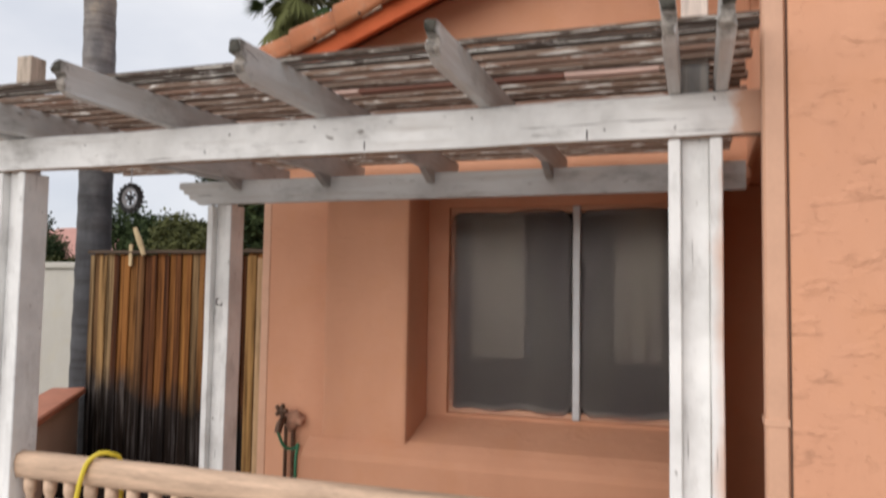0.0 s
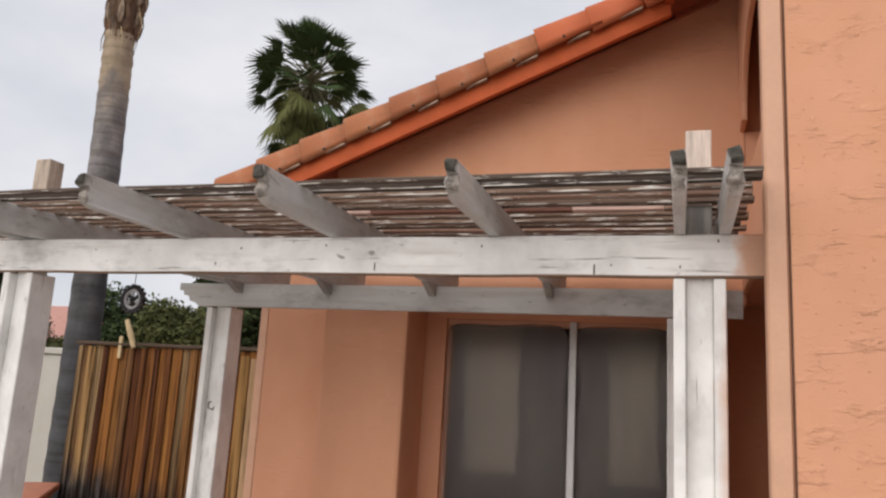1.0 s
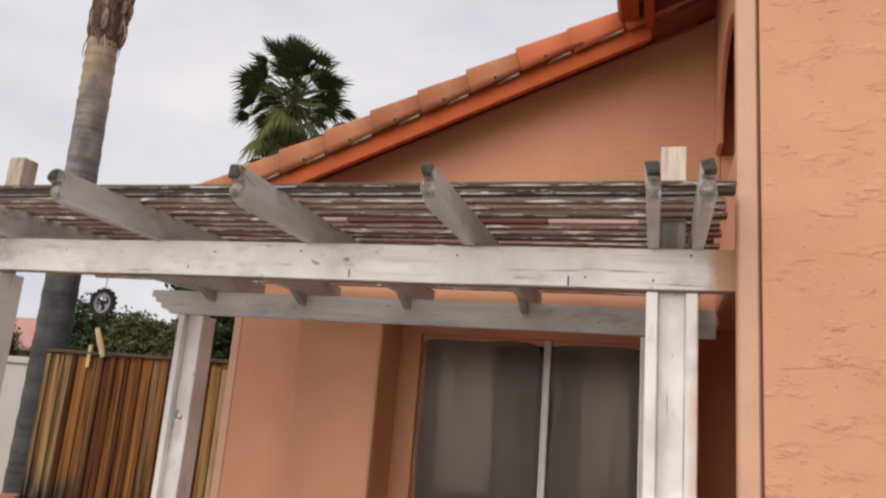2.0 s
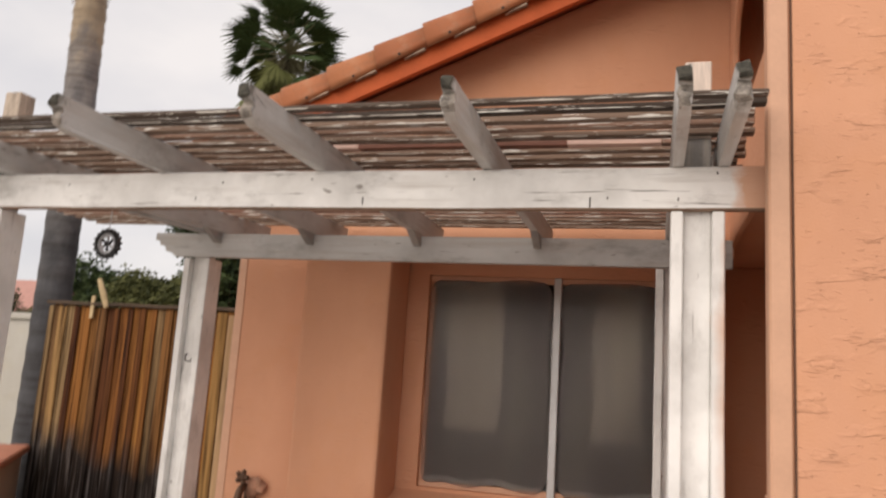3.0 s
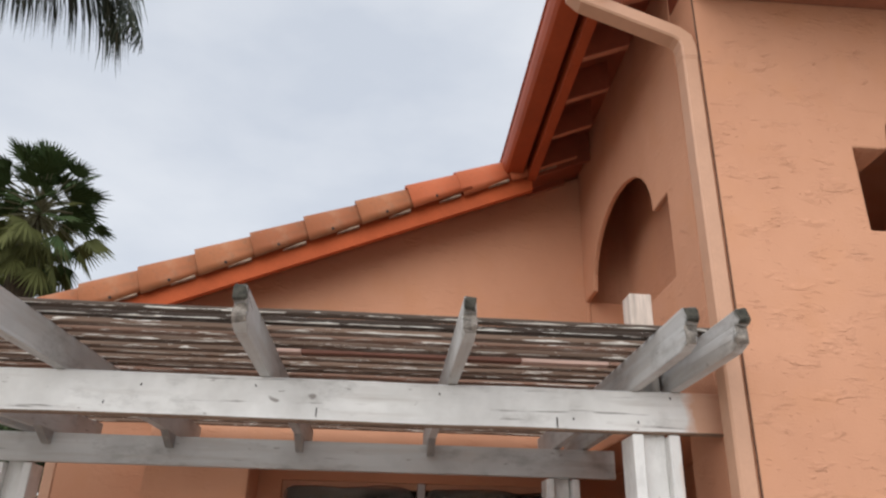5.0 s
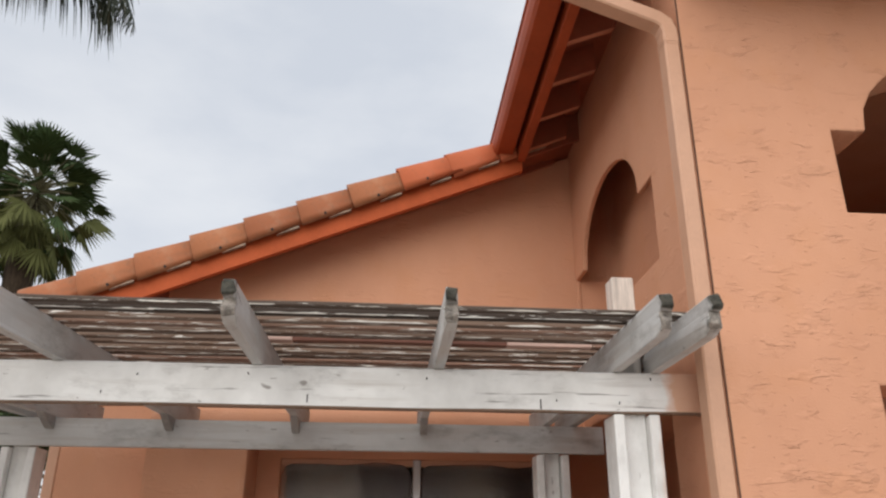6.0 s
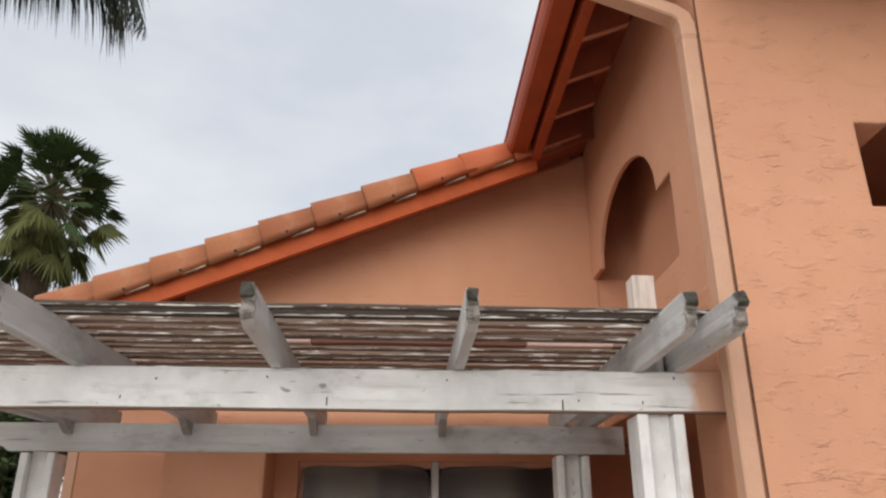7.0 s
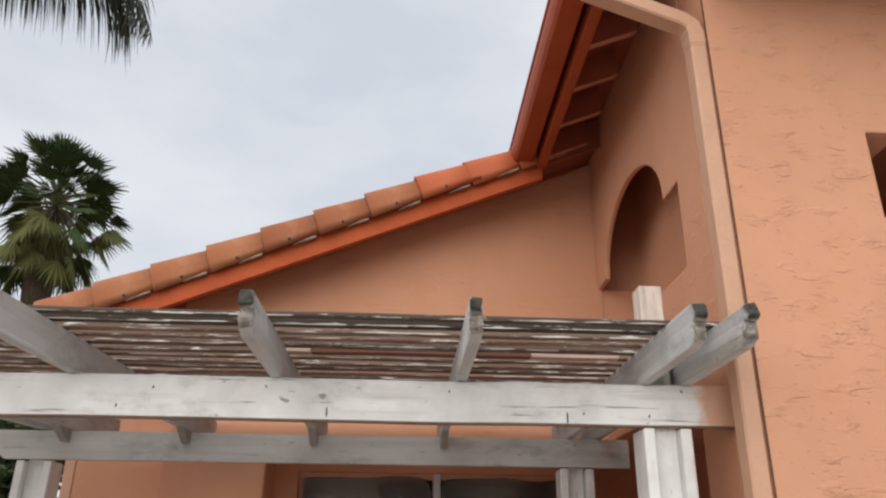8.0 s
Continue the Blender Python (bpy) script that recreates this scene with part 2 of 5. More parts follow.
def fence_stain(name):
    m, nt, p = material(name)
    oi = nt.nodes.new("ShaderNodeObjectInfo")
    v = coords(nt)
    sep = nt.nodes.new("ShaderNodeSeparateXYZ")
    nt.links.new(v, sep.inputs[0])
    comb = nt.nodes.new("ShaderNodeCombineXYZ")
    nt.links.new(calc(nt, "MULTIPLY", oi.outputs["Random"], 17.0), comb.inputs[2])
    add = nt.nodes.new("ShaderNodeVectorMath")
    add.operation = "ADD"
    nt.links.new(coords(nt, (34, 34, 1.1)), add.inputs[0])
    nt.links.new(comb.outputs[0], add.inputs[1])
    grain = noise_of(nt, add.outputs[0], 1.0, 5, 0.6)
    tone = ramp(nt, oi.outputs["Random"], [(0.0, (0.10, 0.036, 0.014)), (0.2, (0.22, 0.085, 0.024)), (0.45, (0.33, 0.145, 0.038)), (0.62, (0.16, 0.078, 0.032)), (0.8, (0.30, 0.20, 0.10)), (1.0, (0.40, 0.20, 0.05))])
    c = mixc(nt, 0.9, tone, ramp(nt, grain, [(0.36, (0.10, 0.06, 0.04)), (0.60, (1, 1, 1))]), "MULTIPLY")
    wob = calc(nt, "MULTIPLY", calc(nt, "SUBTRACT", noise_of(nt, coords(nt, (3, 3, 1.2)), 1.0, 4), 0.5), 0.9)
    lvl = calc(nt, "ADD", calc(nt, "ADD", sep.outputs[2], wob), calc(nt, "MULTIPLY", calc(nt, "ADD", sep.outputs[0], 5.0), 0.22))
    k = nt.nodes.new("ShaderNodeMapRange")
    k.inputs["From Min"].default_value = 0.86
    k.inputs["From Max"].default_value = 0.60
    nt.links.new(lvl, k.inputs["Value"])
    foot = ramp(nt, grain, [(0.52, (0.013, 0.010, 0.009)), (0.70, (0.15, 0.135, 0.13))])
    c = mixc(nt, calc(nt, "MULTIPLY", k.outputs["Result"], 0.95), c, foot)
    nt.links.new(c, p.inputs["Base Color"])
    bump(nt, p, grain, 0.5, 0.006)
    p.inputs["Specular IOR Level"].default_value = 0.15
    p.inputs["Roughness"].default_value = 0.8
    return m


def palm_bark(name):
    """Ringed bark: dark slate below, paler and browner towards the leaf bases, blotched."""
    m, nt, p = material(name)
    v = coords(nt)
    ring_n = noise_of(nt, coords(nt, (1.5, 1.5, 26)), 1.0, 4, 0.6)
    blot = noise_of(nt, coords(nt, (5, 5, 3)), 1.0, 5, 0.65)
    sep = nt.nodes.new("ShaderNodeSeparateXYZ")
    nt.links.new(v, sep.inputs[0])
    up_n = calc(nt, "ADD", sep.outputs[2], calc(nt, "MULTIPLY", calc(nt, "SUBTRACT", blot, 0.5), 1.6))
    mr = nt.nodes.new("ShaderNodeMapRange")
    mr.inputs["From Min"].default_value = 2.2
    mr.inputs["From Max"].default_value = 4.9
    nt.links.new(up_n, mr.inputs["Value"])
    tone = ramp(nt, mr.outputs["Result"], [(0.0, (0.075, 0.076, 0.082)), (0.30, (0.13, 0.125, 0.125)), (0.62, (0.21, 0.20, 0.20)), (0.82, (0.29, 0.26, 0.235)), (0.94, (0.38, 0.30, 0.21))])
    c = mixc(nt, 0.75, tone, ramp(nt, blot, [(0.36, (0.50, 0.48, 0.48)), (0.62, (1.0, 1.0, 1.0))]), "MULTIPLY")
    c = mixc(nt, 0.42, c, ramp(nt, ring_n, [(0.38, (0.35, 0.28, 0.24)), (0.50, (1, 1, 1))]), "MULTIPLY")
    nt.links.new(c, p.inputs["Base Color"])
    bump(nt, p, calc(nt, "ADD", ring_n, blot), 0.6, 0.02)
    p.inputs["Roughness"].default_value = 0.9
    return m


def leaf_mat(name, dark, light, dry=None):
    m, nt, p = material(name)
    g = nt.nodes.new("ShaderNodeNewGeometry")
    c = ramp(nt, g.outputs["Random Per Island"], [(0.0, dark), (0.75, light)] + ([(0.97, dry)] if dry else []))
    nt.links.new(c, p.inputs["Base Color"])
    p.inputs["Roughness"].default_value = 0.75
    p.inputs["Specular IOR Level"].default_value = 0.2
    p.inputs["Subsurface Weight"].default_value = 0.0
    return m


SALMON = (0.622, 0.322, 0.20)
M_STUCCO = stucco("salmon_stucco", SALMON)
M_STUCCO_SOFT = stucco("salmon_stucco_smooth", SALMON, 0.6)
M_WOOD_X = white_wood("white_paint_grain_x", 0, 0.48, tone=1.12, overspray=(0.135, None, 0.14))
M_WOOD_BACK = white_wood("white_paint_weathered", 0, 0.75, tone=0.80)
M_WOOD_Y = white_wood("white_paint_rafter", 1, 0.72, tone=0.80, mould=(2.05, 2.20))
M_RAFTER_END = plain("bare_grey_rafter_end", (0.31, 0.275, 0.24), 0.85, 0.5, 38, relief=0.6)
M_WOOD_Z = white_wood("white_paint_post", 2, 0.15, tone=1.12)
M_WOOD_ZP = white_wood("white_paint_post_oversprayed", 2, 0.15, tone=1.12, overspray=(0.109, 0.5, 0.03))
M_OLD_Y = white_wood("dark_weathered_cleat", 1, 1.0, tone=0.45)
M_GREY_Z = white_wood("grey_weathered_shaded_post", 2, 1.0, tone=0.38)
M_BARE_Z = plain("bare_cut_lumber", (0.72, 0.61, 0.53), 0.8, 0.24, 1.0, grain=(34, 34, 2.5))
M_HEAD_OLD = plain("stained_bare_lumber", (0.50, 0.41, 0.33), 0.85, 0.3, 1.0, grain=(22, 22, 3))
M_BEAM_UNDER = plain("brown_beam_underside", (0.30, 0.20, 0.14), 0.85, 0.35, 1.0, grain=(3, 40, 40), relief=0.4)
# Undersides toned darker than fronts: shade put into the wood, beside real paint flakes.
M_SLAT = slat_wood("weathered_slat_wood", 0.605, 0.63, dark=0.95, rim_k=0.03)
M_SLAT_UNDER = slat_wood("shaded_slat_underside", 0.64, 0.66, dark=0.10, rim_k=0.0)
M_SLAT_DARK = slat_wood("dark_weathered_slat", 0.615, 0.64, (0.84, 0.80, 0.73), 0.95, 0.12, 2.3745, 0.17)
M_SLAT_FACE = slat_wood("chipped_white_slat_face", 0.605, 0.62, (0.84, 0.79, 0.72), 0.95, 1.25, 2.376, 0.10)
M_SLAT_RED = plain("red_brown_slat_stain", (0.20, 0.085, 0.058), 0.85, 0.35, 1.0, grain=(2, 40, 40), relief=0.4)
M_SLAT_PINK = plain("faded_pink_slat_paint", (0.62, 0.42, 0.35), 0.85, 0.2, 1.0, grain=(3, 40, 40), relief=0.4)
M_ENDGRAIN = plain("black_weathered_end_grain", (0.075, 0.07, 0.055), 0.9, 0.5, 45, relief=0.6)
M_TILE = tile_clay("terracotta_clay")
M_TILE_NEW = tile_clay("fresh_terracotta_clay", True)
M_MORTAR = plain("grey_mortar", (0.36, 0.27, 0.20), 0.95, 0.3, 30)
M_FASCIA = plain("terracotta_paint", (0.49, 0.10, 0.030), 0.7, 0.10, 4, grain=(2, 2, 2))
M_FASCIA.node_tree.nodes["Principled BSDF"].inputs["Specular IOR Level"].default_value = 0.25
M_GUTTER = plain("brick_red_gutter_paint", (0.38, 0.072, 0.023), 0.55, 0.10, 5)
M_GUTTER.node_tree.nodes["Principled BSDF"].inputs["Specular IOR Level"].default_value = 0.25
M_EAVE = plain("brick_red_eave_paint", (0.30, 0.075, 0.035), 0.7, 0.12, 6)
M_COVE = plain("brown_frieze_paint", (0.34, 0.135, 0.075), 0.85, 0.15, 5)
M_TAIL = plain("lit_edge_eave_paint", (0.50, 0.20, 0.12), 0.7, 0.15, 9)
M_PIPE = plain("salmon_pipe_paint", (0.60, 0.34, 0.22), 0.5, 0.05, 8, relief=0.05)
M_CAULK = plain("dark_joint", (0.10, 0.05, 0.03), 0.9, 0.2, 20)
M_ALU = plain("window_frame_aluminium", (0.55, 0.56, 0.57), 0.45, 0.06, 8, metal=0.3)
M_CURTAIN = plain("grey_beige_curtain", (0.86, 0.83, 0.74), 0.9, 0.1, 3, grain=(8, 8, 0.6))
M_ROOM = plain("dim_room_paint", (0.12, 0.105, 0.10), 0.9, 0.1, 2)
M_FENCE = fence_stain("stained_fence_cedar")
M_PLY = plain("pale_fence_board", (0.50, 0.32, 0.17), 0.85, 0.3, 1.0, grain=(12, 12, 1.0))
M_RAIL = plain("worn_tan_rail_wood", (0.62, 0.43, 0.30), 0.7, 0.26, 1.0, grain=(2.5, 26, 26), relief=0.3)
M_CONCRETE = plain("patio_concrete", (0.50, 0.47, 0.44), 0.9, 0.15, 3, relief=0.3, dist=0.005)
M_SOIL = plain("dark_damp_soil", (0.028, 0.022, 0.018), 0.95, 0.3, 8, relief=0.6, dist=0.02)
M_SOIL.node_tree.nodes["Principled BSDF"].inputs["Specular IOR Level"].default_value = 0.05
M_CAPRAIL = plain("dark_fence_cap_wood", (0.085, 0.055, 0.035), 0.9, 0.35, 1.0, grain=(3, 30, 30), relief=0.5)
M_EARTH = plain("dry_earth", (0.30, 0.24, 0.17), 0.95, 0.25, 0.8, relief=0.4, dist=0.02)
M_WHITEWALL = stucco("off_white_stucco", (0.47, 0.46, 0.42), 0.6)
M_BEIGEWALL = stucco("beige_stucco", (0.55, 0.42, 0.33), 0.7)
M_FARROOF = plain("faded_pink_roof_tile", (0.52, 0.27, 0.22), 0.9, 0.12, 3, grain=(1, 1, 6), relief=0.5, dist=0.05)
M_CAP = plain("red_cap_paint", (0.50, 0.19, 0.11), 0.75, 0.15, 7, relief=0.3)
M_TRUNK = palm_bark("grey_palm_bark")
M_BOOT_PALE = plain("dry_grey_palm_boots", (0.34, 0.26, 0.19), 0.9, 0.45, 1.0, grain=(16, 16, 3), relief=0.6, dist=0.02)
M_BOOT = plain("brown_palm_boots", (0.17, 0.10, 0.06), 0.9, 0.45, 1.0, grain=(16, 16, 3), relief=0.6, dist=0.02)
M_SHAFT = plain("brown_green_crownshaft", (0.20, 0.125, 0.07), 0.75, 0.5, 1.0, grain=(15, 15, 1.8), relief=0.4, dist=0.01)
M_FROND = leaf_mat("feather_palm_leaflet", (0.024, 0.033, 0.024), (0.095, 0.115, 0.088), (0.12, 0.12, 0.08))
M_FAN = leaf_mat("fan_palm_leaf", (0.022, 0.042, 0.014), (0.085, 0.125, 0.042))
M_FANOLD = leaf_mat("old_fan_palm_leaf", (0.04, 0.058, 0.016), (0.21, 0.20, 0.07))
M_STEM = plain("palm_leaf_stem", (0.13, 0.12, 0.06), 0.6, 0.2, 12)
M_THATCH = plain("dry_palm_thatch", (0.06, 0.04, 0.024), 0.95, 0.35, 1.0, grain=(20, 20, 4), relief=0.6, dist=0.03)
M_LEAF_A = leaf_mat("dark_tree_leaf", (0.014, 0.026, 0.011), (0.05, 0.072, 0.025))
M_LEAF_B = leaf_mat("olive_tree_leaf", (0.035, 0.042, 0.016), (0.11, 0.115, 0.04))
M_BARK = plain("tree_bark", (0.13, 0.10, 0.075), 0.95, 0.3, 1.0, grain=(14, 14, 3), relief=0.6, dist=0.02)
M_YELLOW = plain("yellow_rubber", (0.72, 0.55, 0.04), 0.45, 0.08, 10, relief=0.05)
M_BLACK = plain("black_plastic", (0.02, 0.02, 0.022), 0.5, 0.15, 20)
M_TIN = plain("pale_painted_tin", (0.62, 0.64, 0.68), 0.45, 0.1, 20)
M_BRASS = plain("tarnished_brass", (0.15, 0.085, 0.055), 0.55, 0.3, 30, metal=0.6)
M_WRAP = plain("salmon_painted_wrap", (0.50, 0.27, 0.18), 0.95, 0.3, 12, relief=0.6, dist=0.01)
M_GREEN = plain("green_rubber", (0.02, 0.16, 0.075), 0.5, 0.1, 10)
M_NAIL = plain("rusted_iron", (0.055, 0.04, 0.035), 0.8, 0.3, 80, metal=0.4)
M_STALK = plain("dry_pale_stalk", (0.55, 0.42, 0.24), 0.85, 0.15, 12)


def film_mat():
    """Smoky, frosted masking film over the panes: what hangs behind shows through it blurred."""
    m, nt, p = material("smoky_masking_film")
    n = noise_of(nt, coords(nt, (3.0, 1, 0.8)), 1.0, 2)
    c = ramp(nt, n, [(0.34, (0.72, 0.665, 0.665)), (0.64, (0.84, 0.79, 0.755))])
    nt.links.new(c, p.inputs["Base Color"])
    p.inputs["Roughness"].default_value = 0.5
    p.inputs["IOR"].default_value = 1.22
    p.inputs["Transmission Weight"].default_value = 0.965
    bump(nt, p, n, 0.25, 0.03)
    return m


def glass_mat():
    m, nt, p = material("window_glass")
    p.inputs["Base Color"].default_value = (0.9, 0.94, 0.93, 1)
    p.inputs["Roughness"].default_value = 0.02
    p.inputs["Transmission Weight"].default_value = 1.0
    p.inputs["IOR"].default_value = 1.45
    return m


M_FILM, M_GLASS = film_mat(), glass_mat()


# ---------------------------------------------------------------- mesh helpers
def mesh_of(name, bm, mats, smooth=False):
    me = bpy.data.meshes.new(name)
    bm.normal_update()
    bm.to_mesh(me)
    bm.free()
    for m in (mats if isinstance(mats, (list, tuple)) else [mats]):
        me.materials.append(m)
    if smooth:
        for f in me.polygons:
            f.use_smooth = True
    return me


def part(name, bm, mats, parent=None, label="", smooth=False):
    ob = new(name, mesh_of(name, bm, mats, smooth))
    if parent is not None:
        ob.parent = parent
    if label:
        tagged(ob, label)
    return ob


def thing(name, label, category, group="", at=(0, 0, 0)):
    ob = new(name)
    ob.empty_display_size = 0.2
    ob.location = at
    return tagged(ob, label, category, group)


def struct(name, bm, mats, label="", category="", smooth=False):
    return tagged(part(name, bm, mats, None, "", smooth), label, category, kind="structure")


def box(x0, x1, y0, y1, z0, z1, bev=0.0, bm=None, cuts=0, axis=0, wob=0.0, rng=None, seg=1):
    """A box, its long edges cut across and a little uneven when wob is given."""
    own = bm is None
    b = bmesh.new()
    bmesh.ops.create_cube(b, size=1.0, matrix=Matrix.LocRotScale(((x0 + x1) / 2, (y0 + y1) / 2, (z0 + z1) / 2), None, (abs(x1 - x0), abs(y1 - y0), abs(z1 - z0))))
    if bev:
        bmesh.ops.bevel(b, geom=b.edges[:], offset=bev, segments=seg, affect="EDGES", profile=0.6)
    if cuts:
        lo, hi = ((x0, x1), (y0, y1), (z0, z1))[axis]
        no = Vector((0, 0, 0))
        no[axis] = 1
        for i in range(cuts):
            co = Vector((0, 0, 0))
            co[axis] = lo + (hi - lo) * (i + 1) / (cuts + 1)
            bmesh.ops.bisect_plane(b, geom=b.verts[:] + b.edges[:] + b.faces[:], plane_co=co, plane_no=no)
    if wob:
        r = rng or random
        ph = r.uniform(0, 50)
        for v in b.verts:
            for i in range(3):
                if i != axis:
                    v.co[i] += wob * noise.noise(Vector((v.co[axis] * 2.3 + ph + 7 * i, 3.1 * i, ph)))
    if own:
        return b
    tmp = bpy.data.meshes.new("tmp")
    b.to_mesh(tmp)
    b.free()
    bm.from_mesh(tmp)
    bpy.data.meshes.remove(tmp)
    return bm


def prism(pts, axis, lo, hi, bm=None, bev=0.0):
    """A closed outline, swept along an axis. pts: pairs in the other two axes, in order."""
    b = bm or bmesh.new()

    def at(p, a):
        if axis == 0:
            return (a, p[0], p[1])
        if axis == 1:
            return (p[0], a, p[1])
        return (p[0], p[1], a)
    v0 = [b.verts.new(at(p, lo)) for p in pts]
    v1 = [b.verts.new(at(p, hi)) for p in pts]
    n = len(pts)
    fs = [b.faces.new(v0), b.faces.new(v1[::-1])]
    for i in range(n):
        fs.append(b.faces.new((v0[i], v1[i], v1[(i + 1) % n], v0[(i + 1) % n])))
    bmesh.ops.recalc_face_normals(b, faces=fs)
    if bev:
        bmesh.ops.bevel(b, geom=list({e for f in fs for e in f.edges}), offset=bev, segments=1, affect="EDGES")
    return b


def tube(path, radius, sides=10, bm=None, caps=True):
    """A round tube along points; radius a number or one for each point."""
    b = bm or bmesh.new()
    P = [Vector(p) for p in path]
    R = radius if isinstance(radius, (list, tuple)) else [radius] * len(P)
    rings, up = [], None
    for i, p in enumerate(P):
        d = (P[min(i + 1, len(P) - 1)] - P[max(i - 1, 0)]).normalized()
        if up is None:
            up = d.orthogonal().normalized()
        up = (up - d * up.dot(d)).normalized()
        s = d.cross(up)
        rings.append([b.verts.new(p + R[i] * (math.cos(2 * math.pi * k / sides) * up + math.sin(2 * math.pi * k / sides) * s)) for k in range(sides)])
    for a, c in zip(rings, rings[1:]):
        for k in range(sides):
            b.faces.new((a[k], a[(k + 1) % sides], c[(k + 1) % sides], c[k]))
    if caps:
        b.faces.new(rings[0][::-1])
        b.faces.new(rings[-1])
    return b


def wall_with_holes(axis, outline, c0, c1, holes, bev=0.0):
    """An upright slab in the plane normal to axis (0: x, 1: y), from c0 to c1 in thickness, with openings of any outline cut through."""
    b = bmesh.new()
    loops = [list(outline)] + [list(h) for h in holes]

    def at(p, c):
        return (c, p[0], p[1]) if axis == 0 else (p[0], c, p[1])
    for c in (c0, c1):
        es = []
        for lp in loops:
            vs = [b.verts.new(at(p, c)) for p in lp]
            es += [b.edges.new((vs[i], vs[(i + 1) % len(vs)])) for i in range(len(vs))]
        bmesh.ops.triangle_fill(b, use_beauty=True, use_dissolve=False, edges=es)
    for lp in loops:
        n = len(lp)
        for i in range(n):
            p, q = lp[i], lp[(i + 1) % n]
            b.faces.new([b.verts.new(at(p, c0)), b.verts.new(at(q, c0)), b.verts.new(at(q, c1)), b.verts.new(at(p, c1))])
    bmesh.ops.remove_doubles(b, verts=b.verts[:], dist=1e-5)
    bmesh.ops.recalc_face_normals(b, faces=b.faces[:])
    if bev:
        edges = [e for e in b.edges if len(e.link_faces) == 2 and e.calc_face_angle(0) > 0.6]
        bmesh.ops.bevel(b, geom=edges, offset=bev, segments=2, affect="EDGES", profile=0.6)
    return b


# ---------------------------------------------------------------- dimensions of the place
SIDE_X = 0.292        # outer face of the porch's side wall
NEAR_Y = 2.470        # outer face of the porch's front wall
REAR_Y = 4.750        # outer face of the gable wall
SUR_Y = 4.450         # the window surround, proud of the gable wall
BEAM_Y = 2.660
BACK_Y = 3.950
SLOPE = 0.406         # rise of the gable roof for each metre along x


def rake_z(x):
    """Height of the top line of the rake tiles."""
    return 3.965 + SLOPE * (x + 0.56)


# ---------------------------------------------------------------- ground
g = bmesh.new()
bmesh.ops.create_grid(g, x_segments=24, y_segments=24, size=600)
struct("ground", g, M_EARTH, "bare dry earth of the yard and beyond", "ground")
# unseen slab, pale and carried far forward to bounce light under the pergola
struct("patio", box(-4.6, 3.4, -9.0, REAR_Y + 0.1, -0.10, 0.012, 0.01), M_CONCRETE, "unseen concrete patio slab, kept pale to bounce light upward", "patio")

# ---------------------------------------------------------------- house walls
HX0 = -2.836          # the gable wall's free corner
wx0, wx1, wz0, wz1 = -1.535, 0.155, 0.80, 2.155      # window opening
ax0, ax1, az0, az1 = -1.671, 0.165, 0.645, 2.225     # alcove about it
REC_Y = 4.840                                        # the plane at the back of the alcove


def upright(outline, holes, y0, y1, bev=0.0):
    """An upright slab facing -y of any outline, with openings cut through."""
    b = bmesh.new()
    for c in (y0, y1):
        es = []
        for lp in (outline, *holes):
            vs = [b.verts.new((p[0], c, p[1])) for p in lp]
            es += [b.edges.new((vs[i], vs[(i + 1) % len(vs)])) for i in range(len(vs))]
        bmesh.ops.triangle_fill(b, use_beauty=True, use_dissolve=False, edges=es)
    for lp in (outline, *holes):
        for i in range(len(lp)):
            p, q = lp[i], lp[(i + 1) % len(lp)]
            b.faces.new([b.verts.new((p[0], y0, p[1])), b.verts.new((q[0], y0, q[1])), b.verts.new((q[0], y1, q[1])), b.verts.new((p[0], y1, p[1]))])
    bmesh.ops.remove_doubles(b, verts=b.verts[:], dist=1e-5)
    bmesh.ops.recalc_face_normals(b, faces=b.faces[:])
    if bev:
        edges = [e for e in b.edges if len(e.link_faces) == 2 and e.calc_face_angle(0) > 0.6]
        bmesh.ops.bevel(b, geom=edges, offset=bev, segments=2, affect="EDGES", profile=0.6)
    return b


gable = [(HX0, 0.0), (-2.0, 0.0), (-2.0, rake_z(-2.0) - 0.20), (HX0, rake_z(HX0) - 0.20)]
struct("wall_gable", upright(gable, [], REAR_Y, REAR_Y + 0.2), M_STUCCO_SOFT, "salmon stucco gable wall of the house behind the pergola", "wall")
struct("wall_flank", box(HX0, HX0 + 0.2, REAR_Y + 0.201, 11.0, 0.0, rake_z(HX0) - 0.20), M_STUCCO_SOFT, "salmon stucco flank wall of the house", "wall")
struct("alcove_back", upright([(ax0 - 0.1, 0.0), (ax1, 0.0), (ax1, az1 + 0.1), (ax0 - 0.1, az1 + 0.1)], [[(wx0, wz0), (wx1, wz0), (wx1, wz1), (wx0, wz1)]], REC_Y, REC_Y + 0.12), M_STUCCO_SOFT, "salmon stucco at the back of the window alcove", "wall")
sx0, sx1 = -2.250, SIDE_X + 0.029
sur = upright([(sx0, 0.0), (ax1, 0.0), (ax1, az0), (ax0, az0), (ax0, az1), (sx1, az1), (sx1, rake_z(sx1) - 0.17), (sx0, rake_z(sx0) - 0.17)], [], SUR_Y, REC_Y - 0.002, 0.026)
struct("window_surround", sur, M_STUCCO_SOFT, "projecting salmon stucco gable bay about the window alcove", "wall")
led = prism([(SUR_Y - 0.10, 0.0), (SUR_Y - 0.10, 0.55), (SUR_Y - 0.085, 0.585), (SUR_Y - 0.03, 0.635), (SUR_Y - 0.003, 0.655), (SUR_Y - 0.003, 0.0)], 0, -2.33, ax1)
struct("window_ledge", led, M_STUCCO_SOFT, "rounded salmon stucco ledge below the window", "ledge")
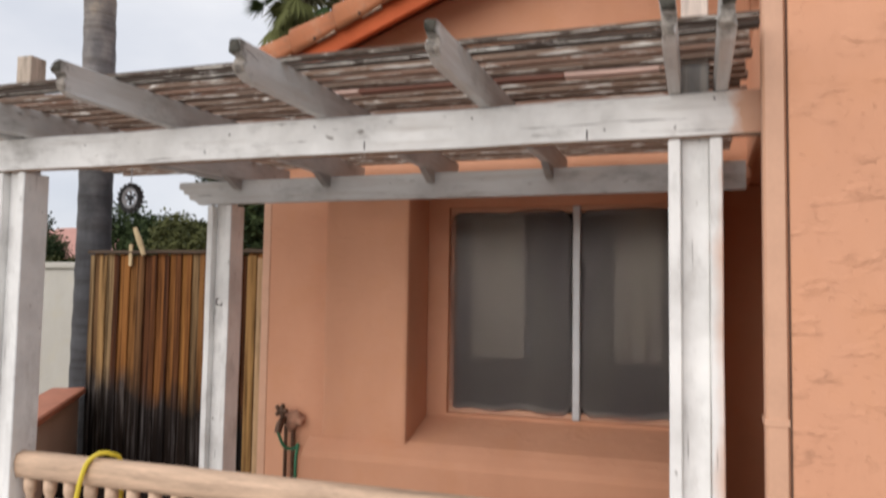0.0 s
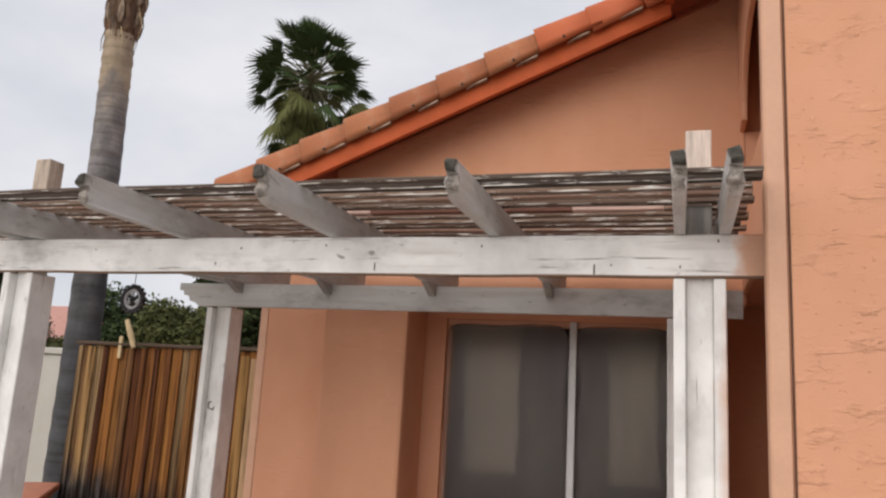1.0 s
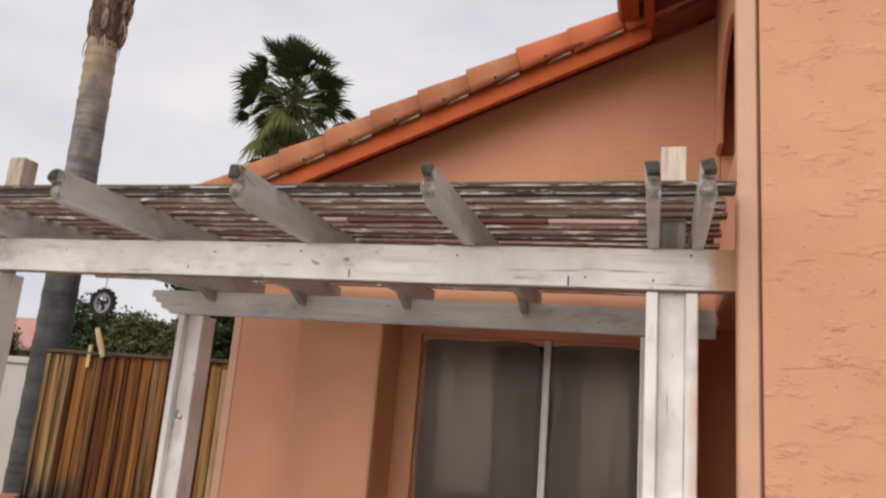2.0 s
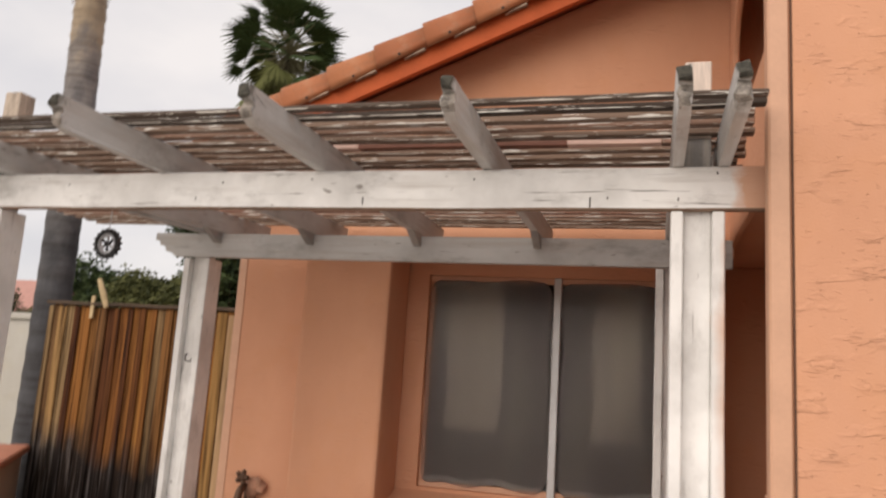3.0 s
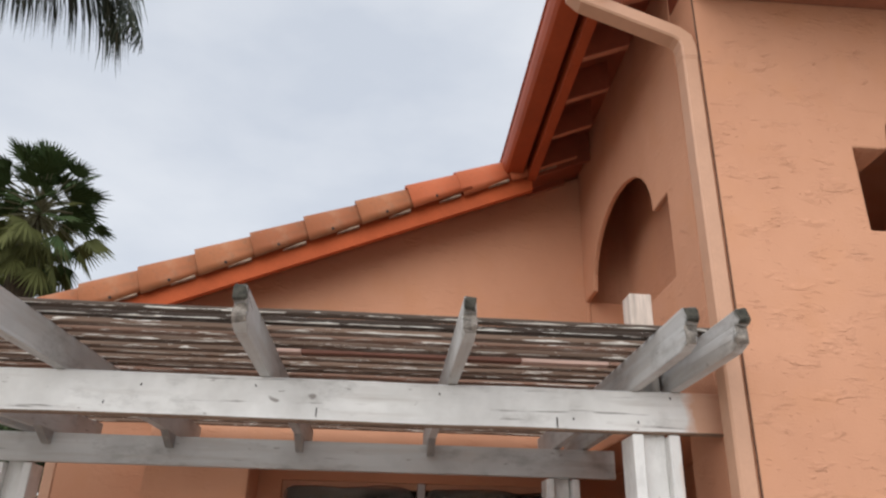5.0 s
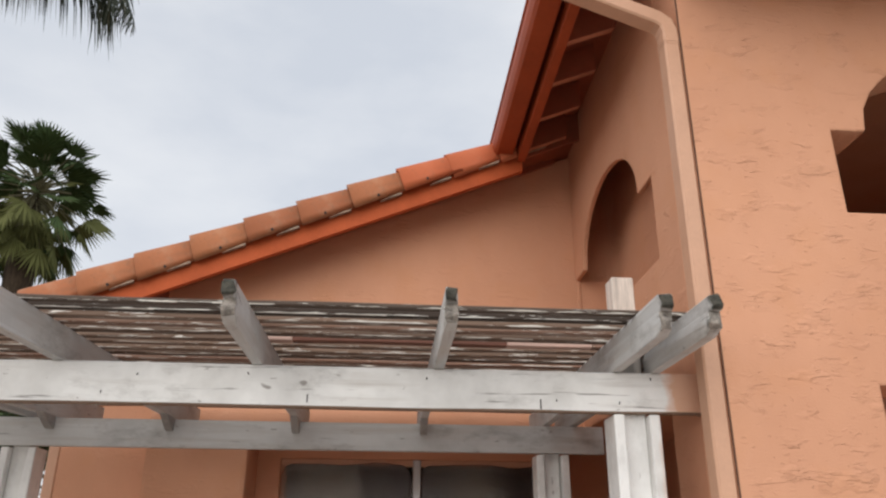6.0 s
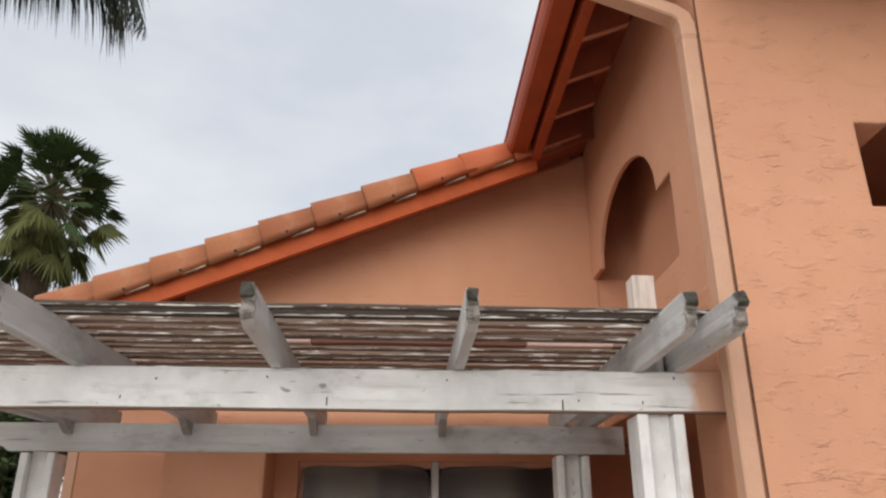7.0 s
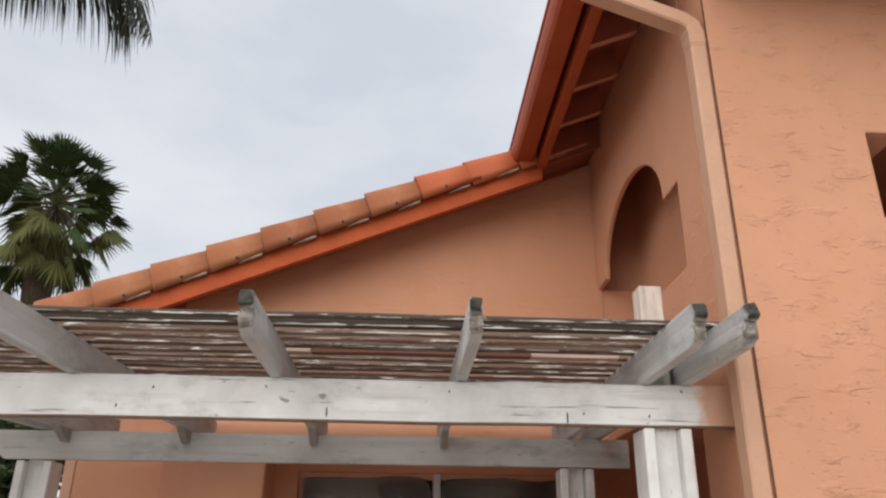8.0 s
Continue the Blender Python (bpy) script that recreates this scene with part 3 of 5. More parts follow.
sill = prism([(SUR_Y + 0.01, az0 + 0.002), (SUR_Y + 0.03, az0 + 0.02), (REC_Y - 0.002, wz0 - 0.02), (REC_Y - 0.002, az0 + 0.002)], 0, ax0 + 0.002, ax1 - 0.002)
struct("window_sill", sill, M_STUCCO_SOFT, "sloping salmon stucco sill in the alcove", "sill")

# ---------------------------------------------------------------- window
win = thing("window", "two-pane aluminium slider masked with smoky film", "window", at=(0, 0, 0))
tagged(win, kind="structure")
FY = REC_Y + 0.035
for nm, dims in (("frame_head", (wx0, wx1, wz1 - 0.04, wz1)), ("frame_foot", (wx0, wx1, wz0, wz0 + 0.04)), ("frame_jamb", (wx0, wx0 + 0.035, wz0 + 0.04, wz1 - 0.04)), ("frame_jamb", (wx1 - 0.035, wx1, wz0 + 0.04, wz1 - 0.04))):
    part(nm, box(dims[0], dims[1], FY, FY + 0.05, dims[2], dims[3], 0.004), M_PIPE, win)
part("mullion", box(-0.712, -0.664, FY - 0.028, FY + 0.045, wz0 + 0.001, wz1 - 0.001, 0.005), M_ALU, win, "pale upright meeting rail")
for a, c in ((wx0 + 0.035, -0.712), (-0.664, wx1 - 0.035)):
    pane = part("pane", box(a, c, FY + 0.022, FY + 0.028, wz0 + 0.04, wz1 - 0.04), M_GLASS, win)
    pane.visible_shadow = False


def film(x0, x1, z0, z1, y, seed):
    """A sheet with a wavering torn edge and shallow folds."""
    b = bmesh.new()
    nx, nz = 26, 26
    grid = []
    for j in range(nz + 1):
        row = []
        for i in range(nx + 1):
            u, w = i / nx, j / nz
            ex = 0.020 * noise.noise(Vector((w * 5 + seed, 1.3, 0)))
            e0 = 0.030 * noise.noise(Vector((u * 4 + seed, 7.7, 0)))
            e1 = 0.022 * noise.noise(Vector((u * 3.3 + seed, 4.1, 2)))
            x = x0 + (x1 - x0) * u + ex * (1 - u) + ex * u
            z = (z0 + e0) * (1 - w) + (z1 + e1) * w
            # the four corners are rounded off
            du, dw = min(u, 1 - u), min(w, 1 - w)
            if du + dw < 0.06:
                k = (0.06 - du - dw) * 0.35
                x += k * (1 if u < 0.5 else -1) * (x1 - x0)
                z += k * (1 if w < 0.5 else -1) * (z1 - z0)
            row.append(b.verts.new((x, y + 0.006 * noise.noise(Vector((x * 6, z * 1.5, seed))), z)))
        grid.append(row)
    for j in range(nz):
        for i in range(nx):
            b.faces.new((grid[j][i], grid[j][i + 1], grid[j + 1][i + 1], grid[j + 1][i]))
    ret = bmesh.ops.extrude_face_region(b, geom=b.faces[:])
    for v in ret["geom"]:
        if isinstance(v, bmesh.types.BMVert):
            v.co.y += 0.0015
    bmesh.ops.recalc_face_normals(b, faces=b.faces[:])
    return b


for a, c, sd in ((wx0 + 0.012, -0.716, 2.0), (-0.660, wx1 - 0.012, 9.0)):
    part("masking_film", film(a, c, wz0 + 0.03, wz1 - 0.03, FY - 0.012, sd), M_FILM, win, "smoky grey film with a wavering edge", True)

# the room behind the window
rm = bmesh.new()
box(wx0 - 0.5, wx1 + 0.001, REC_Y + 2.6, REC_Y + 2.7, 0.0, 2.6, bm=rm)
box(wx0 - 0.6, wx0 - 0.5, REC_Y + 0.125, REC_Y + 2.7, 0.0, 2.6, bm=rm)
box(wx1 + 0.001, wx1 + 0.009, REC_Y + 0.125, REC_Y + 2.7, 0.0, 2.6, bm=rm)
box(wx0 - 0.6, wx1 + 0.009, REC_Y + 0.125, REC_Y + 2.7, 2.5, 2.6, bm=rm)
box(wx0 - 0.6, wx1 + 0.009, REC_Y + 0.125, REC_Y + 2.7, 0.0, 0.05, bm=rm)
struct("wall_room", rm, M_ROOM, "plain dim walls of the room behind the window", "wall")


def curtain(x0, x1, y, z0, z1):
    b = bmesh.new()
    n = 60
    top, bot = [], []
    for i in range(n + 1):
        x = x0 + (x1 - x0) * i / n
        yy = y + 0.022 * math.sin(i * 0.62) + 0.016 * math.sin(i * 0.29 + 1)
        top.append(b.verts.new((x, yy, z1)))
        bot.append(b.verts.new((x, yy + 0.004, z0)))
    for i in range(n):
        b.faces.new((bot[i], bot[i + 1], top[i + 1], top[i]))
    ret = bmesh.ops.extrude_face_region(b, geom=b.faces[:])
    for v in ret["geom"]:
        if isinstance(v, bmesh.types.BMVert):
            v.co.y += 0.003
    return b


for a, c in ((-1.43, -1.05), (-0.47, -0.17)):
    tagged(part("curtain", curtain(a, c, REC_Y + 0.165, 1.16, 2.3), M_CURTAIN, None, "", True), "grey-beige folded curtain hanging behind the window", "curtain", "curtains")

# ---------------------------------------------------------------- porch: side wall and front wall with stepped arched openings
def stepped_arch(c, half, step, z0, zs, rise, skip_far=False):
    pts = [(c - half - step, z0), (c - half - step, zs), (c - half, zs)]
    n = 14
    for i in range(1, n):
        a = math.pi * (1 - i / n)
        pts.append((c + half * math.cos(a), zs + 0.02 + rise * math.sin(a)))
    pts += [(c + half, zs)]
    if not skip_far:
        pts += [(c + half + step, zs), (c + half + step, z0)]
    return pts


PORCH_TOP = 4.02
side_outline = [(NEAR_Y + 0.2405, 0.0), (3.01, 0.0), (3.01, 2.295), (SUR_Y - 0.001, 2.295), (SUR_Y - 0.001, 4.30), (NEAR_Y + 0.2405, 4.30)]
arch_hole = stepped_arch(3.70, 0.54, 0.195, 2.828, 3.235, 0.36)
side = wall_with_holes(0, side_outline, SIDE_X, SIDE_X + 0.03, [arch_hole], 0.008)
struct("wall_porch_side", side, M_STUCCO_SOFT, "salmon stucco porch side wall with a stepped arched opening", "wall")
near_hole = stepped_arch(1.60, 0.588, 0.145, 2.850, 3.212, 0.385)
low_hole = [(0.853, 0.9), (1.75, 0.9), (1.75, 2.18), (0.853, 2.18)]
near = wall_with_holes(1, [(SIDE_X, 0.0), (3.2, 0.0), (3.2, PORCH_TOP), (SIDE_X, PORCH_TOP)], NEAR_Y, NEAR_Y + 0.24, [near_hole, low_hole], 0.010)
struct("wall_porch_front", near, M_STUCCO, "trowelled salmon stucco front wall with stepped openings", "wall")
ix = SIDE_X + 0.25
for nm, dims, lab in (
        ("wall_porch_rear", (ix, 3.2, REAR_Y + 0.4, REAR_Y + 0.5, 2.41, PORCH_TOP), "salmon stucco rear wall inside the porch"),
        ("wall_porch_end", (3.1, 3.2, NEAR_Y + 0.25, REAR_Y + 0.399, 0.0, PORCH_TOP), "salmon stucco end wall inside the porch"),
        ("wall_loft_ledge", (SIDE_X + 0.031, SIDE_X + 0.269, 4.437, 4.557, 2.41, 3.233), "salmon stucco ledge inside the arched opening"),
        ("wall_entry_side", (ax1 + 0.001, ax1 + 0.021, REC_Y + 0.121, 5.40, 0.0, 2.329), "salmon stucco side wall of the covered entry"),
        ("wall_entry_rear", (ax1 + 0.001, 1.049, 5.401, 5.50, 0.0, 2.329), "salmon stucco rear wall of the covered entry"),
        ("ceiling_entry", (SIDE_X + 0.031, 1.049, NEAR_Y + 0.63, 5.50, 2.335, 2.40), "plain salmon ceiling of the covered entry"),
        ("wall_porch_inner", (1.05, 1.15, NEAR_Y + 0.7, 5.50, 0.0, 2.405), "salmon stucco inner wall of the porch"),
        ("ceiling_loft", (SIDE_X + 0.361, 3.099, NEAR_Y + 0.25, REAR_Y + 0.399, PORCH_TOP - 0.15, PORCH_TOP - 0.02), "plain salmon ceiling of the porch loft"),
        ("ceiling_porch", (ix, 3.099, NEAR_Y + 0.25, REAR_Y + 0.399, 2.50, 2.62), "plain salmon ceiling of the porch"),
        # added partition: keeps light from the low front opening out of the entry
        ("wall_porch_light_block", (ix, 3.099, NEAR_Y + 0.55, NEAR_Y + 0.62, 0.0, 2.499), "salmon stucco partition added inside the porch to block light")):
    struct(nm, box(*dims), M_STUCCO_SOFT, lab, "ceiling" if nm.startswith("ceiling") else "wall")
fil = [(SIDE_X + 0.27 - 0.24 * (1 - math.sin(radians(10 * k))), 4.319 + 0.24 * math.cos(radians(10 * k))) for k in range(10)]
struct("wall_loft_return", prism(fil + [(SIDE_X + 0.27, NEAR_Y + 0.26), (SIDE_X + 0.36, NEAR_Y + 0.26), (SIDE_X + 0.36, 4.64), (SIDE_X + 0.031, 4.64), (SIDE_X + 0.031, 4.5595)], 2, 2.41, 4.0), M_STUCCO_SOFT, "rounded salmon stucco wall behind the arched opening", "wall")

# ---------------------------------------------------------------- pergola
rng = random.Random(5)
perg = thing("pergola", "weathered white-painted wooden pergola standing against the house", "pergola")
fb = box(-3.75, SIDE_X - 0.004, BEAM_Y, BEAM_Y + 0.0415, 2.099, 2.248, 0.006, cuts=40, axis=0, wob=0.004, rng=rng)
fb.normal_update()
# downward faces and lower bevels take a darker brown
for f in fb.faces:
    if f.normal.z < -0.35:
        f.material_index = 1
part("beam", fb, [M_WOOD_X, M_BEAM_UNDER], perg, "white front beam with cracks, salmon overspray at its end")
bb = prism([(-3.010, 2.242), (-3.010, 2.20), (-2.98, 2.193), (-2.975, 2.17), (-2.94, 2.163), (-2.93, 2.133), (-2.89, 2.123), (-2.865, 2.103), (0.262, 2.103), (0.262, 2.242)], 1, BACK_Y, BACK_Y + 0.040)
part("beam", bb, M_WOOD_BACK, perg, "grey-white back beam with a stepped end")


def post(cx, y0, wood, core_top, label=""):
    """A square post between two upright side boards that carry the beam."""
    core = part("post", box(cx - 0.0445, cx + 0.0445, y0 + 0.043, y0 + 0.132, 0.012, 2.110 if core_top else 2.2475, 0.004, cuts=8, axis=2, wob=0.003, rng=rng), wood, perg, label)
    for sgn in (-1, 1):
        part("side_board", box(cx + sgn * 0.0450, cx + sgn * 0.085, y0 + 0.002, y0 + 0.142, 0.012, 2.0955, 0.004, cuts=8, axis=2, wob=0.003, rng=rng), wood, core)
    if core_top:
        # neck: weathered grey, darkened further to carry the shade under the slats
        part("post_neck", box(cx - 0.0442, cx + 0.0442, y0 + 0.0432, y0 + 0.1318, 2.1105, 2.3600, 0.003), M_GREY_Z, core, "grey weathered length of post, darkened for shade under the slats")
        part("post_head", box(cx - 0.0440, cx + 0.0440, y0 + 0.0435, y0 + 0.1315, 2.3605, core_top, 0.004), M_BARE_Z if cx > -1 else M_HEAD_OLD, core, "bare cut end of the post")
    return core


post(0.034, BEAM_Y, M_WOOD_ZP, 2.640, "white front post beside the wall with peeling edges")
post(-2.925, BEAM_Y, M_WOOD_Z, 2.650, "white front post with knots")
post(-0.011, BACK_Y, M_WOOD_Z, 0)
post(-2.715, BACK_Y, M_WOOD_Z, 0)

RAFTER = [(4.38, 2.249), (4.38, 2.368), (2.085, 2.368), (2.071, 2.360), (2.069, 2.332), (2.080, 2.324), (2.099, 2.320), (2.101, 2.302), (2.090, 2.294), (2.090, 2.280), (2.104, 2.266), (2.150, 2.249)]


def rafter(x, y_shift=0.0, skew_x=0.0, end=4.38):
    b = prism([(min(y, end) + y_shift, z) for y, z in RAFTER], 0, x, x + 0.038, bev=0.0025)
    b.faces.ensure_lookup_table()
    for f in b.faces:
        if f.calc_center_median().y < 2.112 + y_shift and f.normal.y < -0.4 and f.calc_center_median().z < 2.366:
            f.material_index = 1 if f.calc_center_median().z > 2.325 else 2
    for v in b.verts:
        k = min(1.0, max(0.0, (2.16 + y_shift - v.co.y) / 0.05))
        v.co += 0.011 * k * noise.noise_vector(Vector((v.co.x * 40, v.co.y * 30, v.co.z * 45)))
        v.co.x += skew_x * (v.co.y - 2.4)
    return part("rafter", b, [M_WOOD_Y, M_ENDGRAIN, M_RAFTER_END], perg)


for x, sh in ((-0.0495, 0.015), (0.0795 + 0.0185, 0.0), (-0.710, 0.005), (-1.366, 0.0), (-2.076, 0.0), (-2.8785, 0.0), (-3.0095, 0.01)):
    rafter(x, sh, 0.18 if x < -2.8 else 0.045 if x == -2.076 else 0.0)

# gussets under the rafters at the back beam
for x in (-0.710, -1.366, -2.003, -2.596):
    part("gusset", prism([(BACK_Y - 0.16, 2.2485), (BACK_Y - 0.002, 2.2485), (BACK_Y - 0.002, 2.185), (BACK_Y - 0.03, 2.185)], 0, x + 0.001, x + 0.037), M_OLD_Y, perg, "dark weathered gusset")

# slats across the rafters
n_slat = 23
for i in range(n_slat):
    y = 2.318 + i * 0.0895 + (rng.uniform(-0.008, 0.008) if i > 1 else 0.0)
    w = rng.uniform(0.040, 0.051) if i < 10 else rng.uniform(0.028, 0.036)
    h = rng.uniform(0.018, 0.026) if i > 0 else 0.014
    xa, xb = -3.80 + rng.uniform(0, 0.05), 0.205 + rng.uniform(-0.012, 0.018)
    stripes = [(xa, xb)] if i != 5 else [(xa, -1.42), (-1.419, -1.246), (-1.245, -0.421), (-0.42, -0.086), (-0.085, xb)]
    for n, (a, c) in enumerate(stripes):
        b = box(a, c, y, y + w, 2.369, 2.369 + h, 0.003, cuts=max(4, int((c - a) * 9)), axis=0, wob=0.006, rng=rng)
        for v in b.verts:
            v.co.z = max(v.co.z, 2.3685)
        b.normal_update()
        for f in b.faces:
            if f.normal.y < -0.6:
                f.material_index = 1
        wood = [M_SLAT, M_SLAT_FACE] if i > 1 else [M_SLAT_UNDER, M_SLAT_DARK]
        if i == 5 and 0 < n < 4:
            wood = [M_SLAT_RED] * 2 if n == 2 else [M_SLAT_PINK] * 2
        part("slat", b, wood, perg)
# long drying crack along a rafter
part("crack", tube([(-1.3275, 2.105, 2.345), (-1.3275, 2.16, 2.33), (-1.3275, 2.24, 2.305), (-1.3275, 2.36, 2.285), (-1.3275, 2.50, 2.262)], [0.0006, 0.0014, 0.0012, 0.0013, 0.0006], 5), M_NAIL, perg)

# nail heads and splits on the front beam
for x, z in ((-2.5, 2.20), (-1.75, 2.205), (-1.38, 2.215), (-0.72, 2.21), (-0.28, 2.14), (-0.02, 2.135), (0.075, 2.225), (-1.9, 2.14)):
    hgt = rng.uniform(0.004, 0.012)
    b = box(-0.0022, 0.0022, -0.0035, 0.004, -hgt / 2, hgt / 2, 0.001)
    bmesh.ops.transform(b, matrix=Matrix.Translation((x + rng.uniform(-0.03, 0.03), BEAM_Y, z)) @ Matrix.Rotation(rng.uniform(-0.6, 0.6), 4, "Y"), verts=b.verts[:])
    part("nail", b, M_NAIL, perg)
for x, z, l in ((-0.32, 2.125, 0.035), (-1.16, 2.13, 0.03)):
    part("split", box(x - 0.002, x + 0.002, BEAM_Y - 0.0035, BEAM_Y + 0.003, z - l / 2, z + l / 2), M_NAIL, perg)
# cup hook on the back post
hk = tube([(-2.70, BACK_Y + 0.006, 1.53), (-2.70, BACK_Y - 0.016, 1.53), (-2.70, BACK_Y - 0.018, 1.495), (-2.665, BACK_Y - 0.018, 1.488), (-2.662, BACK_Y - 0.018, 1.505)], 0.004, 6)
tagged(part("hook", hk, M_NAIL, None, "", True), "small dark iron hook screwed into the back post", "hook")

# ---------------------------------------------------------------- gable roof
roof = thing("gable_roof", "terracotta barrel-tile roof with a painted rake board", "roof")
RX0, RX1 = -3.15, SIDE_X
ang = math.atan(SLOPE)


def slanted(y0, y1, drop_top, drop_bot, x0=RX0, x1=RX1):
    b = bmesh.new()
    pts = [(x0, rake_z(x0) - drop_bot), (x1, rake_z(x1) - drop_bot), (x1, rake_z(x1) - drop_top), (x0, rake_z(x0) - drop_top)]
    return prism(pts, 1, y0, y1, b)


rk = [(RX0, rake_z(RX0) - 0.306), (-0.08, rake_z(-0.08) - 0.300), (-0.08, rake_z(-0.08) - 0.110), (RX0, rake_z(RX0) - 0.110)]
part("rake_board", prism(rk, 1, 4.150, 4.190, bev=0.003), M_FASCIA, roof, "orange-red painted rake board")
part("deck", slanted(4.191, 10.9, 0.100, 0.160), M_EAVE, roof)


def barge(length):
    """A barge tile along +x (uphill): a round crown with one long leg hung over the roof's edge, smaller at its upper end."""
    sec = [(0.085, -0.105), (0.078, -0.055), (0.050, -0.018), (0.010, 0.0), (-0.035, -0.004), (-0.074, -0.024), (-0.098, -0.060), (-0.108, -0.105), (-0.110, -0.150), (-0.110, -0.205)]
    b = bmesh.new()
    rings = []
    for x, k in ((0.0, 1.02), (length, 0.78)):
        for off in (0.0, 0.015):
            ring_v = []
            for y, z in sec:
                r = math.hypot(y, z + 0.085) or 1
                f = (r - off) / r
                ring_v.append(b.verts.new((x, y * f * k, ((z + 0.085) * f - 0.085) * k - (0.0 if k > 1.0 else 0.004))))
            rings.append(ring_v)
    o0, i0, o1, i1 = rings
    n = len(sec) - 1
    for i in range(n):
        b.faces.new((o0[i], o1[i], o1[i + 1], o0[i + 1]))
        b.faces.new((i0[i], i0[i + 1], i1[i + 1], i1[i]))
        b.faces.new((o0[i], o0[i + 1], i0[i + 1], i0[i]))
        b.faces.new((o1[i], i1[i], i1[i + 1], o1[i + 1]))
    for k in (0, n):
        b.faces.new((o0[k], i0[k], i1[k], o1[k]))
    bmesh.ops.recalc_face_normals(b, faces=b.faces[:])
    return b


def barrel(r0, r1, length, thick=0.014, n=9, arc=math.pi):
    """A tapered half-barrel tile along +x (uphill), its crown up, origin at the lower end's crown."""
    b = bmesh.new()
    rings = []
    for x, r in ((0.0, r0), (length, r1)):
        for k, rr in enumerate((r, r - thick)):
            rings.append([b.verts.new((x, rr * math.cos(math.pi / 2 + arc / 2 - arc * i / n), rr * math.sin(math.pi / 2 + arc / 2 - arc * i / n) - r0)) for i in range(n + 1)])
    o0, i0, o1, i1 = rings
    for i in range(n):
        b.faces.new((o0[i], o1[i], o1[i + 1], o0[i + 1]))
        b.faces.new((i0[i], i0[i + 1], i1[i + 1], i1[i]))
        b.faces.new((o0[i], o0[i + 1], i0[i + 1], i0[i]))
        b.faces.new((o1[i], i1[i], i1[i + 1], o1[i + 1]))
    for k in (0, n):
        b.faces.new((o0[k], i0[k], i1[k], o1[k]))
    bmesh.ops.recalc_face_normals(b, faces=b.faces[:])
    return b


PITCH = 0.302
tile_mesh = mesh_of("tile", barge(0.39), M_TILE)
new_tile_mesh = mesh_of("tile", barge(0.39), M_TILE_NEW)
for me in (tile_mesh, new_tile_mesh):
    for f in me.polygons:
        f.use_smooth = f.area > 0.006
hole_mesh = mesh_of("nail_hole", tube([(0, -0.004, 0), (0, 0.004, 0)], 0.0085, 8), M_NAIL)
X_H = -0.579
for i in range(-9, 2):
    x = X_H + i * PITCH
    if x < RX0 - 0.05:
        continue
    t = new("tile", tile_mesh if i < -1 else new_tile_mesh)
    t.parent = roof
    t.matrix_basis = pose(x, 4.215 + rng.uniform(-0.006, 0.006), rake_z(x) + 0.018 + rng.uniform(-0.004, 0.004), rng.uniform(-3, 3), -math.degrees(ang) + 3.4 + rng.uniform(-0.5, 0.5), rng.uniform(-0.8, 0.8))
    if i < 0:
        nh = new("nail_hole", hole_mesh)
        nh.parent = t
        nh.location = (0.155 + rng.uniform(-0.012, 0.012), -0.106, -0.162)
    b = prism([(0.16, -0.207), (0.30, -0.207), (0.30, -0.194 - rng.uniform(0, 0.005)), (0.25, -0.198)], 1, -0.106, -0.080)
    mt = part("mortar", b, M_MORTAR, roof)
    mt.matrix_basis = pose(x - 0.01, 4.217, rake_z(x) + 0.018, 0, -math.degrees(ang), 0)

field_mesh = mesh_of("tile", barrel(0.100, 0.088, 0.40), M_TILE)
for j in range(27):
    for i in range(-8, 3):
        x = X_H + i * PITCH
        t = new("tile", field_mesh)
        t.parent = roof
        t.matrix_basis = pose(x, 4.44 + j * 0.235, rake_z(x) + 0.005, 0, -math.degrees(ang) + 2.4, 0)

# ---------------------------------------------------------------- upper roof over the porch: eave, gutter, downspout
up = thing("upper_roof", "brick-red painted eave with gutter and exposed rafter tails", "roof")
GX, GZ = -0.257, 3.955       # outer edge and underside of the gutter
GY0, GY1 = 2.36, 4.55
gut = prism([(GX + 0.012, GZ), (GX + 0.110, GZ), (GX + 0.110, GZ + 0.135), (GX + 0.098, GZ + 0.135), (GX + 0.098, GZ + 0.012), (GX + 0.022, GZ + 0.012), (GX + 0.006, GZ + 0.06), (GX + 0.012, GZ + 0.118), (GX + 0.012, GZ + 0.135), (GX - 0.010, GZ + 0.135), (GX - 0.012, GZ + 0.108), (GX - 0.014, GZ + 0.06), (GX - 0.004, GZ + 0.02)], 1, GY0, GY1)
gutter = part("gutter", gut, M_GUTTER, up, "dark brick-red rain gutter")
part("end_cap", box(GX - 0.008, GX + 0.098, GY0 - 0.006, GY0 - 0.0005, GZ + 0.002, GZ + 0.13, 0.002), M_PIPE, gutter)
part("fascia_board", box(GX + 0.142, GX + 0.195, GY0 + 0.02, 4.148, GZ - 0.035, GZ + 0.183, 0.004), M_GUTTER, up, "brick-red fascia board behind the gutter")
part("gutter_bead", tube([(GX - 0.012, GY0, GZ + 0.135), (GX - 0.012, GY1, GZ + 0.135)], 0.008, 8), M_GUTTER, gutter)


def eave_z(x):
    return GZ + 0.165 + 0.42 * (x - GX - 0.15)


